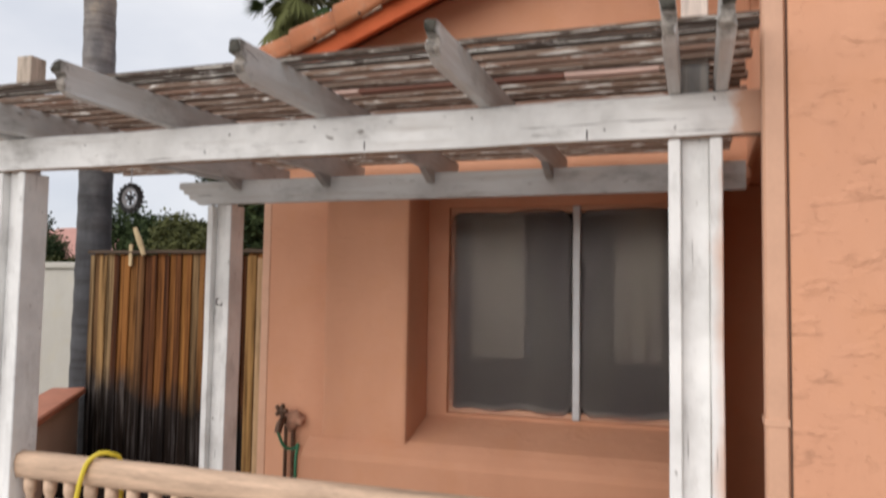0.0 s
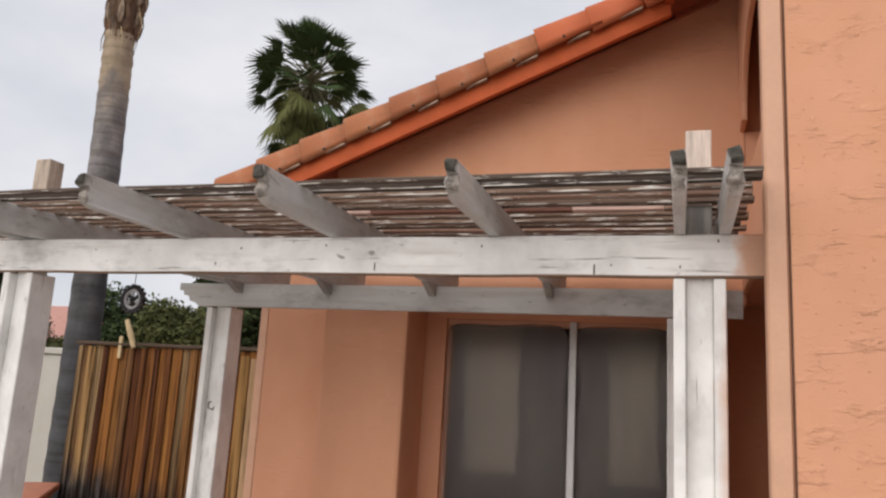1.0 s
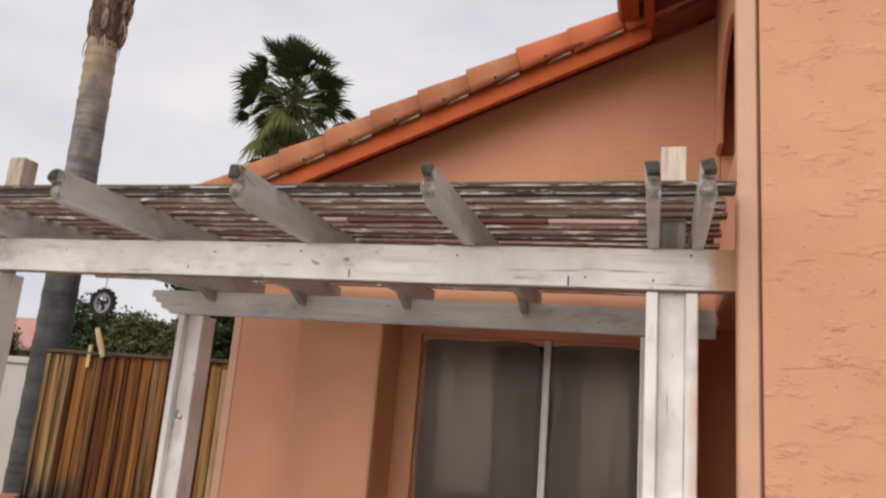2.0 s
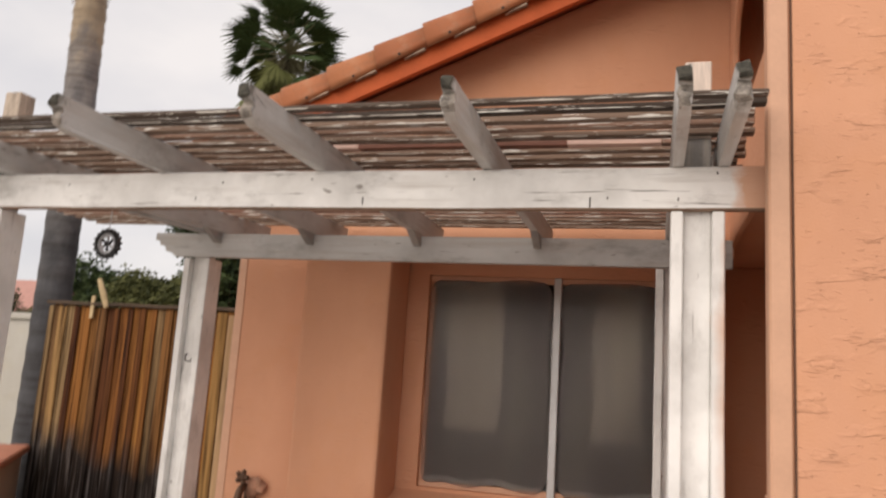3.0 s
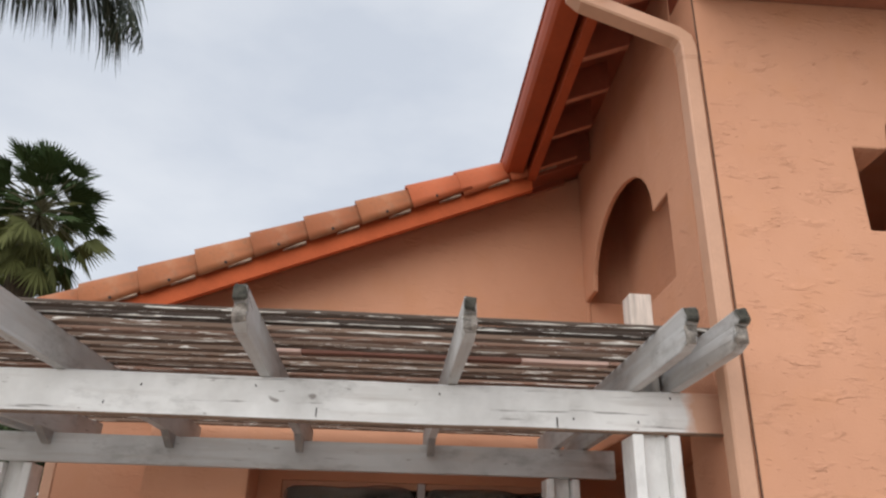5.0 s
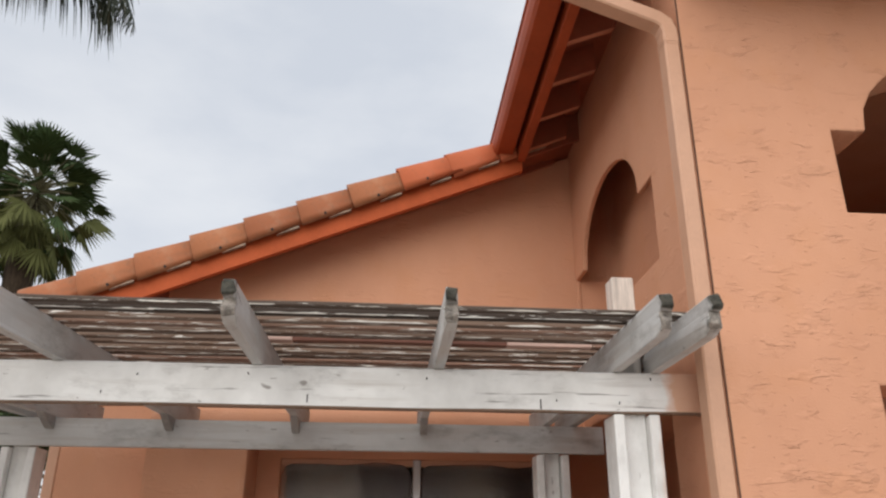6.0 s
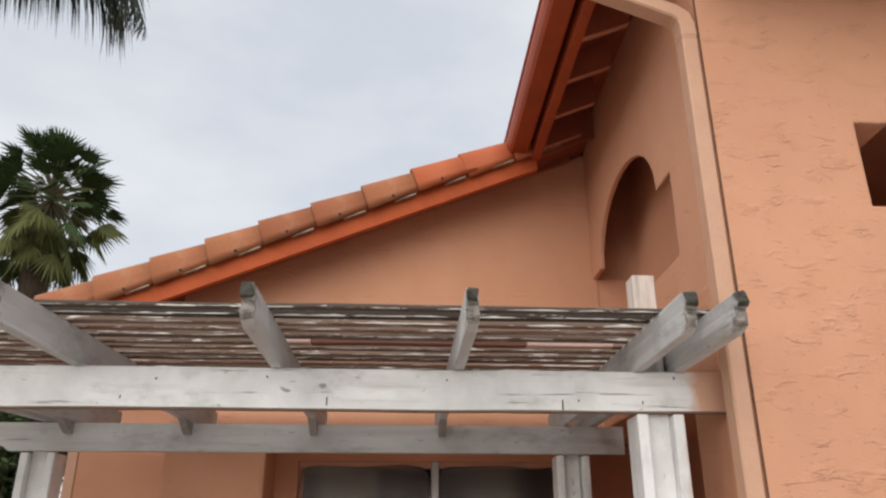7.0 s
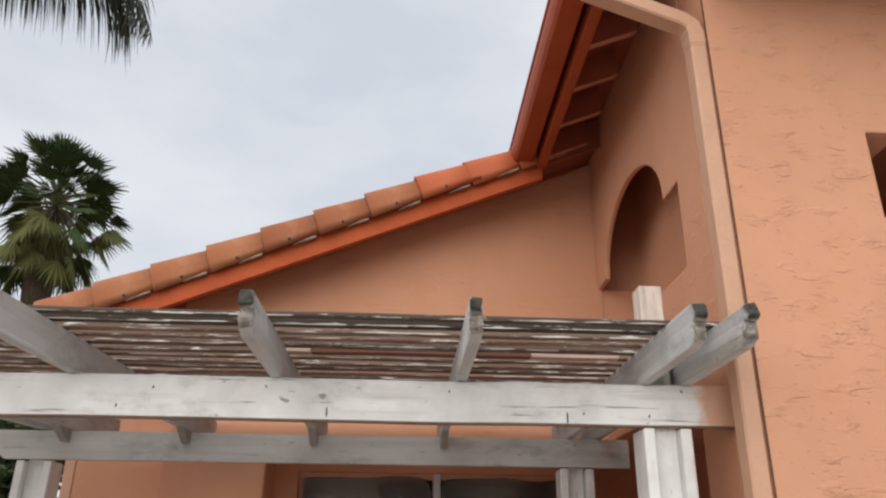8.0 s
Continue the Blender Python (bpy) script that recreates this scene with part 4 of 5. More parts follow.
dk = prism([(GX + 0.10, eave_z(GX + 0.10)), (SIDE_X + 0.03, eave_z(SIDE_X + 0.03)), (SIDE_X + 0.03, eave_z(SIDE_X + 0.03) + 0.03), (GX + 0.10, eave_z(GX + 0.10) + 0.03)], 1, GY0 + 0.02, GY1)
part("eave_deck", dk, M_EAVE, up, "brick-red boarded underside of the eave")
for i in range(6):
    y = 2.62 + i * 0.36
    tx = SIDE_X - 0.10
    tl = prism([(GX + 0.197, eave_z(GX + 0.197) - 0.175), (tx, eave_z(tx) - 0.175), (tx, eave_z(tx) - 0.001), (GX + 0.197, eave_z(GX + 0.197) - 0.001)], 1, y, y + 0.038)
    # lower faces coloured paler, standing in for light along the edge
    for f in tl.faces:
        if f.normal.z < -0.8:
            f.material_index = 1
    part("rafter_tail", tl, [M_EAVE, M_TAIL], up, "brick-red tail, its lower face coloured paler as if lit")
part("closing_board", prism([(GX + 0.197, eave_z(GX + 0.197) - 0.20), (SIDE_X - 0.001, eave_z(SIDE_X) - 0.20), (SIDE_X - 0.001, eave_z(SIDE_X) - 0.001), (GX + 0.197, eave_z(GX + 0.197) - 0.001)], 1, 4.125, 4.147), M_EAVE, up)
# front eave over the porch wall, its unseen reach set to shade the wall
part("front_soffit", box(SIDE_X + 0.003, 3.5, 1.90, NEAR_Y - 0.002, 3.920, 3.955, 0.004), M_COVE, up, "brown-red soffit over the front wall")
part("front_fascia", box(SIDE_X + 0.003, 3.5, 1.86, 1.899, 3.915, 4.02, 0.004), M_GUTTER, up)
part("roof_slab", prism([(SIDE_X + 0.003, 4.03), (3.6, 4.03), (3.6, eave_z(3.6) + 0.05), (SIDE_X + 0.003, eave_z(SIDE_X) + 0.05)], 1, 1.86, GY1 + 1.0), M_EAVE, up)
row_mesh = mesh_of("tile_row", barrel(0.105, 0.098, 0.40), M_TILE)
for j in range(-1, 11):
    for i in range(12):
        x = GX + 0.07 + i * 0.33
        y = 2.30 + j * 0.235
        if x < SIDE_X - 0.1 and y < GY0 + 0.08:
            continue
        t = new("tile", row_mesh)
        t.parent = up
        t.matrix_basis = pose(x, y, eave_z(x) + 0.15, 0, -math.degrees(math.atan(0.42)) + 2.0, 0)

# rectangular downspout with an offset at the top
ds = thing("downspout", "salmon-painted rectangular metal downspout on the wall corner", "downspout")
DX0, DX1, DY0, DY1 = SIDE_X - 0.066, SIDE_X - 0.001, NEAR_Y + 0.004, NEAR_Y + 0.086


def duct(path, hw, hd, bm=None):
    """A rectangular pipe along points in an upright plane of x and z; hw half its width across the bend, hd half its depth in y."""
    b = bm or bmesh.new()
    P = [Vector(p) for p in path]
    rings = []
    for i, p in enumerate(P):
        d = (P[min(i + 1, len(P) - 1)] - P[max(i - 1, 0)]).normalized()
        s = Vector((d.z, 0, -d.x))
        if 0 < i < len(P) - 1:
            d1, d2 = (P[i] - P[i - 1]).normalized(), (P[i + 1] - P[i]).normalized()
            s = s / max(0.5, math.sqrt((1 + d1.dot(d2)) / 2))
        c = 0.007
        prof = [(-1, -1, c, 0), (-1, -1, 0, c), (-1, 1, 0, -c), (-1, 1, c, 0), (1, 1, -c, 0), (1, 1, 0, -c), (1, -1, 0, c), (1, -1, -c, 0)]
        rings.append([b.verts.new(p + s * (a * hw + e) + Vector((0, q * hd + f, 0))) for a, q, e, f in prof])
    for a, c2 in zip(rings, rings[1:]):
        for k in range(8):
            b.faces.new((a[k], a[(k + 1) % 8], c2[(k + 1) % 8], c2[k]))
    b.faces.new(rings[0][::-1])
    b.faces.new(rings[-1])
    bmesh.ops.recalc_face_normals(b, faces=b.faces[:])
    return b


cx, cy = (DX0 + DX1) / 2, (DY0 + DY1) / 2
part("elbow", duct([(GX + 0.055, cy, GZ - 0.001), (GX + 0.055, cy, GZ - 0.03), (GX + 0.085, cy, GZ - 0.062), (cx - 0.045, cy, 3.735), (cx - 0.012, cy, 3.708), (cx, cy, 3.665), (cx, cy, 3.60)], 0.033, 0.042), M_PIPE, ds, "slanting offset from the gutter")
part("pipe", duct([(cx, cy, 3.625), (cx, cy, 3.0), (cx, cy, 0.012)], 0.0325, 0.0405), M_PIPE, ds)
part("collar", duct([(cx, cy, 3.632), (cx, cy, 3.612)], 0.0345, 0.0435), M_PIPE, ds)
for z in (1.2,):
    part("strap", box(DX0 - 0.004, DX1 + 0.002, DY0 - 0.003, DY1 + 0.003, z, z + 0.022, 0.001), M_PIPE, ds)
struct("trim", box(SIDE_X - 0.0015, SIDE_X + 0.0035, NEAR_Y - 0.0015, NEAR_Y + 0.003, 0.012, 3.915), M_CAULK, "dark open joint at the corner of the stucco", "joint")

# ---------------------------------------------------------------- railing between the front posts, with a hose over it
rail = thing("railing", "worn tan wooden railing with turned spindles between posts", "railing")
RZ = 0.845
tr = prism([(2.692, RZ - 0.112), (2.684, RZ - 0.085), (2.680, RZ - 0.045), (2.690, RZ - 0.014), (2.722, RZ + 0.002), (2.754, RZ - 0.014), (2.764, RZ - 0.045), (2.760, RZ - 0.085), (2.752, RZ - 0.112)], 0, -2.838, -0.054)
part("top_rail", tr, M_RAIL, rail, "thick rounded tan top rail", True)
part("bottom_rail", box(-2.838, -0.054, 2.700, 2.745, 0.10, 0.15, 0.004), M_RAIL, rail)
PROF = [(0.0, 0.020), (0.06, 0.020), (0.08, 0.013), (0.12, 0.022), (0.22, 0.027), (0.34, 0.018), (0.42, 0.012), (0.48, 0.020), (0.51, 0.012), (0.545, 0.021), (0.595, 0.021)]
sp_mesh = mesh_of("spindle", tube([(0, 0, z) for z, r in PROF], [r for z, r in PROF], 10), M_RAIL, True)
for i in range(25):
    s = new("spindle", sp_mesh)
    s.parent = rail
    s.location = (-2.78 + i * 0.112, 2.722, 0.150)
    s.scale = (1.35, 1.35, 0.98)


def sag(pts, n=10):
    out = []
    P = [Vector(p) for p in pts]
    for i in range(len(P) - 1):
        p0, p1, p2, p3 = P[max(i - 1, 0)], P[i], P[i + 1], P[min(i + 2, len(P) - 1)]
        for k in range(n):
            u = k / n
            out.append(0.5 * ((2 * p1) + (-p0 + p2) * u + (2 * p0 - 5 * p1 + 4 * p2 - p3) * u * u + (-p0 + 3 * p1 - 3 * p2 + p3) * u ** 3))
    out.append(P[-1])
    return out


hose = tube(sag([(-2.55, 2.45, 0.03), (-2.53, 2.50, 0.06), (-2.49, 2.63, 0.45), (-2.445, 2.665, 0.77), (-2.41, 2.695, 0.857), (-2.365, 2.745, 0.861), (-2.345, 2.79, 0.79), (-2.34, 2.80, 0.40), (-2.2, 2.85, 0.03), (-1.9, 3.0, 0.026)]), 0.0105, 10)
tagged(part("hose", hose, M_YELLOW, None, "", True), "bright yellow rubber hose slung over the railing", "hose")

# ---------------------------------------------------------------- hose bib on the gable wall
bib = thing("hose_bib", "tarnished outdoor tap on the gable wall with hose", "tap", at=(0, 0, 0))
bx, by, bz = -2.665, REAR_Y, 0.70
part("flange", tube([(bx, by + 0.002, bz), (bx, by - 0.012, bz)], 0.035, 14), M_BRASS, bib, "", True)
part("spout", tube(sag([(bx, by, bz), (bx, by - 0.06, bz), (bx, by - 0.10, bz - 0.02), (bx, by - 0.125, bz - 0.075)]), 0.025, 10), M_BRASS, bib, "", True)
part("valve", tube([(bx, by - 0.06, bz), (bx, by - 0.085, bz + 0.06)], [0.018, 0.012], 10), M_BRASS, bib, "", True)
hw = bmesh.new()
for k in range(5):
    a0 = 2 * math.pi * k / 5
    bmesh.ops.create_icosphere(hw, subdivisions=1, radius=0.019, matrix=Matrix.Translation((bx + 0.036 * math.cos(a0), by - 0.088, bz + 0.066 + 0.036 * math.sin(a0))))
bmesh.ops.create_cone(hw, cap_ends=True, segments=12, radius1=0.034, radius2=0.034, depth=0.012, matrix=Matrix.Translation((bx, by - 0.088, bz + 0.066)) @ Matrix.Rotation(radians(90), 4, "X"))
part("handle", hw, M_BRASS, bib, "", True)
part("supply_pipe", tube([(bx + 0.06, by - 0.025, 0.012), (bx + 0.06, by - 0.025, bz - 0.06), (bx + 0.03, by - 0.02, bz - 0.01)], 0.014, 10), M_BRASS, bib, "", True)
part("supply_pipe", tube([(bx + 0.005, by - 0.03, 0.012), (bx + 0.005, by - 0.03, bz - 0.05), (bx, by - 0.02, bz - 0.005)], 0.013, 10), M_BRASS, bib, "", True)
wr = bmesh.new()
bmesh.ops.create_icosphere(wr, subdivisions=3, radius=1.0)
for v in wr.verts:
    k = 1 + 0.6 * noise.noise(v.co * 1.7 + Vector((3, 1, 7))) + 0.3 * noise.noise(v.co * 4.0)
    v.co = Vector((bx + 0.065 + v.co.x * 0.075 * k, by - 0.03 + v.co.y * 0.03 * k, bz + 0.005 + v.co.z * 0.06 * k))
part("pipe_wrap", wr, M_WRAP, bib, "salmon-painted cloth wrap about the pipe", True)
gh = tube(sag([(bx, by - 0.126, bz - 0.07), (bx + 0.03, by - 0.09, bz - 0.17), (bx + 0.08, by - 0.05, bz - 0.19), (bx + 0.12, by - 0.06, bz - 0.16), (bx + 0.15, by - 0.14, bz - 0.25), (bx + 0.17, by - 0.16, 0.2), (bx + 0.25, by - 0.22, 0.03), (bx + 0.6, by - 0.4, 0.026)]), 0.011, 8)
tagged(part("garden_hose", gh, M_GREEN, None, "", True), "green garden hose hanging from the tap", "hose")

# ---------------------------------------------------------------- hanging ornament
orn = thing("wind_spinner", "black toothed ring ornament with pale centre on a cord", "ornament")
ox, oy, oz = -2.79, 3.28, 2.055


def ring(r0, r1, y0, y1, teeth=0, n=48):
    b = bmesh.new()
    def rr(i):
        return r1 * (1.0 if not teeth or (i * teeth * 2 // n) % 2 == 0 else 0.88)
    L = []
    for y in (y0, y1):
        L.append([b.verts.new((ox + rr(i) * math.cos(2 * math.pi * i / n), y, oz + rr(i) * math.sin(2 * math.pi * i / n))) for i in range(n)])
        L.append([b.verts.new((ox + r0 * math.cos(2 * math.pi * i / n), y, oz + r0 * math.sin(2 * math.pi * i / n))) for i in range(n)])
    for i in range(n):
        j = (i + 1) % n
        b.faces.new((L[0][i], L[0][j], L[1][j], L[1][i]))
        b.faces.new((L[2][i], L[3][i], L[3][j], L[2][j]))
        b.faces.new((L[0][i], L[2][i], L[2][j], L[0][j]))
        b.faces.new((L[1][i], L[1][j], L[3][j], L[3][i]))
    bmesh.ops.recalc_face_normals(b, faces=b.faces[:])
    return b


part("toothed_ring", ring(0.054, 0.079, oy - 0.012, oy + 0.012, 16, 96), M_BLACK, orn)
part("inner_ring", ring(0.040, 0.0535, oy - 0.006, oy + 0.006), M_TIN, orn)
part("hub", ring(0.005, 0.015, oy - 0.008, oy + 0.008), M_BLACK, orn)
for k in range(6):
    a0 = 2 * math.pi * k / 6 + 0.3
    part("vane", tube([(ox + q * math.cos(a0 + w), oy, oz + q * math.sin(a0 + w)) for q, w in ((0.014, 0.0), (0.030, 0.25), (0.042, 0.3))], [0.003, 0.009, 0.004], 6), M_TIN if k % 2 else M_BLACK, orn)
part("cord", tube([(ox, oy, oz + 0.077), (ox + 0.002, oy, 2.252)], 0.0025, 6), M_TIN, orn)

# ---------------------------------------------------------------- fence, garden walls
fence = thing("fence", "tall stained cedar plank fence, blackened along its foot", "fence")
FNY = 5.75
x = -5.40
k = 0
while x < -2.93:
    w = rng.choice((0.054, 0.058, 0.066, 0.082))
    y = FNY + (0.0175 if k % 2 else 0.0) + rng.uniform(-0.003, 0.0)
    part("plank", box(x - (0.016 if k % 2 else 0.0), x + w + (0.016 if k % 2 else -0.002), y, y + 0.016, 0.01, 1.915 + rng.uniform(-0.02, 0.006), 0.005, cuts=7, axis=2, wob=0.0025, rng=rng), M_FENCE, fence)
    x += w
    k += 1
for z in (0.32, 1.0, 1.70):
    part("rail", box(-5.40, -2.90, FNY + 0.040, FNY + 0.078, z, z + 0.088, 0.004), M_FENCE, fence)
part("cap_rail", box(-5.42, -2.88, FNY - 0.03, FNY + 0.06, 1.915, 1.946, 0.006, cuts=12, axis=0, wob=0.012, rng=rng), M_CAPRAIL, fence, "dark cap rail along the top")

struct("planting_bed", box(-6.6, -2.7, 4.6, 5.83, -0.08, 0.035, 0.015), M_SOIL, "dark damp soil bed along the fence", "bed")

gate = thing("fence_return", "pale plank fence return beside the house corner", "fence")
for i, (a, c) in enumerate(((-3.10, -3.022), (-3.018, -2.968), (-2.964, -2.914))):
    part("plank", box(a, c, 4.86 + 0.004 * i, 4.88 + 0.004 * i, 0.01, 1.84 - 0.015 * i, 0.003), M_PLY if i else M_FENCE, gate)
part("rail", box(-3.09, -2.911, 4.893, 4.93, 1.5, 1.59, 0.003), M_PLY, gate)

struct("wall_garden", box(-14.0, -6.75, 8.1, 8.28, 0.0, 1.86, 0.02), M_WHITEWALL, "off-white plastered garden boundary wall", "wall")
struct("wall_garden_cap", box(-14.0, -6.70, 8.06, 8.32, 1.862, 1.95, 0.015), M_WHITEWALL, "off-white coping on the boundary wall", "coping")

pl = thing("planter_wall", "low beige planter wall with a red painted cap", "planter wall")


def skew(x0, y0, x1, y1, half, z0, z1, bev):
    d = Vector((x1 - x0, y1 - y0, 0)).normalized()
    s = Vector((-d.y, d.x, 0)) * half
    a, c = Vector((x0, y0, 0)), Vector((x1, y1, 0))
    return prism([tuple((a - s)[:2]), tuple((c - s)[:2]), tuple((c + s)[:2]), tuple((a + s)[:2])], 2, z0, z1, bev=bev)


part("wall_body", skew(-4.12, 3.65, -5.51, 5.66, 0.10, 0.0, 0.60, 0.01), M_BEIGEWALL, pl)
part("cap", skew(-4.10, 3.62, -5.52, 5.68, 0.15, 0.602, 0.665, 0.012), M_CAP, pl, "red painted cap")

part("lath", tube([(-4.76, FNY - 0.03, 1.90), (-4.815, FNY - 0.035, 2.03), (-4.87, FNY - 0.035, 2.15)], [0.022, 0.027, 0.020], 6), M_STALK, fence, "pale broken stick tied to the fence")
part("lath", box(-4.935, -4.90, FNY - 0.03, FNY - 0.008, 1.80, 2.0, 0.003), M_STALK, fence)
struct("corner_trim", box(-2.908, HX0 - 0.006, REAR_Y + 0.004, REAR_Y + 0.13, 0.012, rake_z(HX0) - 0.24, 0.006), M_PIPE, "pale salmon upright trim at the house corner", "trim")
struct("corner_joint", box(HX0 - 0.0055, HX0 - 0.0005, REAR_Y + 0.012, REAR_Y + 0.12, 0.012, rake_z(HX0) - 0.24), M_CAULK, "dark open joint beside the corner trim", "joint")

# ---------------------------------------------------------------- feather palm beyond the fence
TPX, TPY = -5.62, 6.0
palm = thing("feather_palm", "tall feather palm with a smooth ringed grey trunk", "palm tree")
path, rad = [], []
for i in range(150):
    z = 5.25 * i / 149
    path.append((TPX + 0.03 * math.sin(z * 0.7) - 0.05 * z / 5.25, TPY, z))
    rad.append((0.168 - 0.004 * z) * (1 + 0.016 * math.sin(z * 26) + 0.02 * noise.noise(Vector((z * 3, 0, 0))) + (0.05 * max(0.0, math.sin(z * 48)) if z > 4.45 else 0.0)))
part("trunk", tube(path, rad, 18), M_TRUNK, palm, "grey ringed trunk", True)
TPT = TPX - 0.06
part("leaf_base", tube([(TPT, TPY, 5.1), (TPT, TPY, 5.24), (TPT + 0.01, TPY, 5.38), (TPT + 0.02, TPY, 5.62), (TPT + 0.04, TPY, 5.85), (TPT + 0.07, TPY, 5.98)], [0.148, 0.152, 0.165, 0.170, 0.158, 0.13], 16), M_BOOT, palm, "bulging brown leaf bases", True)
rb3 = random.Random(23)
for k in range(64):
    th = 2.39996 * k + rb3.uniform(-0.35, 0.35)
    kx, ky = math.cos(th), math.sin(th)
    z0 = 5.10 + 0.74 * k / 63 + rb3.uniform(-0.03, 0.03)
    r0 = 0.134 + 0.022 * math.sin(math.pi * min(1.0, (z0 - 5.05) / 0.85))
    lean = TPT + 0.07 * (z0 - 5.1)
    ln, fl, tw = rb3.uniform(0.12, 0.26), rb3.uniform(0.0, 0.045), rb3.uniform(-0.03, 0.03)
    wide = rb3.uniform(0.6, 1.15)
    b = tube([(lean + kx * r0, TPY + ky * r0, z0), (lean + kx * (r0 + 0.014), TPY + ky * (r0 + 0.014), z0 + ln * 0.3), (lean + kx * (r0 + 0.016 + fl * 0.4) - ky * tw * 0.5, TPY + ky * (r0 + 0.016 + fl * 0.4) + kx * tw * 0.5, z0 + ln * 0.7), (lean + kx * (r0 + fl) - ky * tw, TPY + ky * (r0 + fl) + kx * tw, z0 + ln)], [0.018 * wide, 0.032 * wide, 0.026 * wide, 0.009], 6)
    for v in b.verts:
        v.co += 0.014 * noise.noise_vector(v.co * 26)
    part("boot", b, M_BOOT if rb3.random() < 0.6 else M_BOOT_PALE, palm)
for k in range(26):
    th, z0, ln = rb3.uniform(0, 6.28), rb3.uniform(5.15, 5.95), rb3.uniform(0.15, 0.4)
    a, c = 0.165, 0.175 + rb3.uniform(0.0, 0.035)
    part("fibre", tube([(TPT + 0.02 + math.cos(th) * a, TPY + math.sin(th) * a, z0), (TPT + 0.03 + math.cos(th + 0.1) * c, TPY + math.sin(th + 0.1) * c, z0 - ln * 0.5), (TPT + math.cos(th + 0.25) * (c - 0.02), TPY + math.sin(th + 0.25) * (c - 0.02), z0 - ln)], [0.006, 0.005, 0.002], 4), M_STALK if k % 3 == 0 else M_BOOT, palm)
part("crownshaft", tube([(TPT + 0.06, TPY, 5.9), (TPT + 0.09, TPY, 6.3), (TPT + 0.13, TPY, 6.75), (TPT + 0.17, TPY, 7.2), (TPT + 0.19, TPY, 7.5)], [0.14, 0.118, 0.125, 0.10, 0.05], 14), M_SHAFT, palm, "brown crownshaft of leaf stems", True)

for k in range(14):
    th, z0 = 2.39996 * k, 5.86 + 0.045 * k
    c0 = TPT + 0.06 + 0.09 * (z0 - 5.9)
    ln = rb3.uniform(0.5, 0.8)
    part("leaf_sheath", tube([(c0 + math.cos(th) * 0.118, TPY + math.sin(th) * 0.118, z0), (c0 + 0.04 + math.cos(th) * 0.112, TPY + math.sin(th) * 0.112, z0 + ln * 0.5), (c0 + 0.08 + math.cos(th) * 0.13, TPY + math.sin(th) * 0.13, z0 + ln)], [0.012, 0.036, 0.014], 6), M_SHAFT if k % 2 else M_BOOT, palm, "", True)


def feather(base, az, length, rise, droop, seed, n=120, leaf=0.62, spine=None):
    """A feather leaf: an arching rib and two rows of hanging leaflets."""
    r = random.Random(seed)
    rib, pts = bmesh.new(), []
    for i in range(25):
        u = i / 24
        d = length * (u - 0.12 * u * u)
        z = rise * math.sin(min(u * 1.9, math.pi * 0.62) ) * 1.0 - droop * u ** 2.3
        pts.append(Vector(base) + Vector((math.cos(az) * d, math.sin(az) * d, z)))
    if spine:
        line = sag(spine, 24)
        run = [0.0]
        for p, q in zip(line, line[1:]):
            run.append(run[-1] + (Vector(q) - Vector(p)).length)
        pts = [Vector(line[min(range(len(line)), key=lambda k: abs(run[k] - run[-1] * i / 24))]) for i in range(25)]
    tube(pts, [0.032 * (1 - 0.93 * i / 24) + 0.003 for i in range(25)], 6, rib)
    lf = bmesh.new()
    side0 = Vector((-math.sin(az), math.cos(az), 0))
    for i in range(n):
        u = 0.06 + 0.94 * i / (n - 1)
        q = u * 24
        j = min(int(q), 23)
        p = pts[j].lerp(pts[j + 1], q - j)
        fwd = (pts[j + 1] - pts[j]).normalized()
        L = leaf * (0.55 + 0.75 * math.sin(math.pi * min(1, 0.12 + u * 0.85))) * r.uniform(0.85, 1.1)
        L *= 1.0 if u < 0.7 else 1.0 - 1.9 * (u - 0.7)
        L *= min(1.0, max(0.8, 1.0 - 0.8 * (u - 0.6))) if spine else 1.0
        for sg in (-1, 1):
            if spine and u > 0.66 and r.random() < 0.42:
                continue
            tw = min(1.0, max(0.0, (u - 0.5) / 0.3)) if spine else 0.0
            if spine:
                d1 = (side0 * sg * (1 - 0.45 * tw) * r.uniform(0.5, 0.7) - fwd.cross(side0) * tw * r.uniform(0.0, 0.75) + fwd * r.uniform(0.60, 0.72) + Vector((0, 0, r.uniform(-0.12, 0.08)))).normalized()
            else:
                d1 = (side0 * sg * r.uniform(0.45, 0.8) + fwd * r.uniform(0.25, 0.55) + Vector((0, 0, r.uniform(-0.35, 0.35)))).normalized()
            w = (0.0095 if spine else 0.0125) * r.uniform(0.8, 1.2)
            prev, wd = None, fwd * w
            steps = 4
            for k in range(steps + 1):
                s = k / steps
                c = p + d1 * L * s * (1 - 0.35 * s) + Vector((0, 0, -((0.72 - 0.40 * tw) if spine else 0.75) * L * s * s))
                if k == steps:
                    v = [lf.verts.new(c)]
                else:
                    ww = wd * (1 - 0.5 * s * s)
                    v = [lf.verts.new(c - ww), lf.verts.new(c + ww)]
                if prev:
                    lf.faces.new((prev[0], prev[1], *v[::-1]))
                prev = v
    return rib, lf


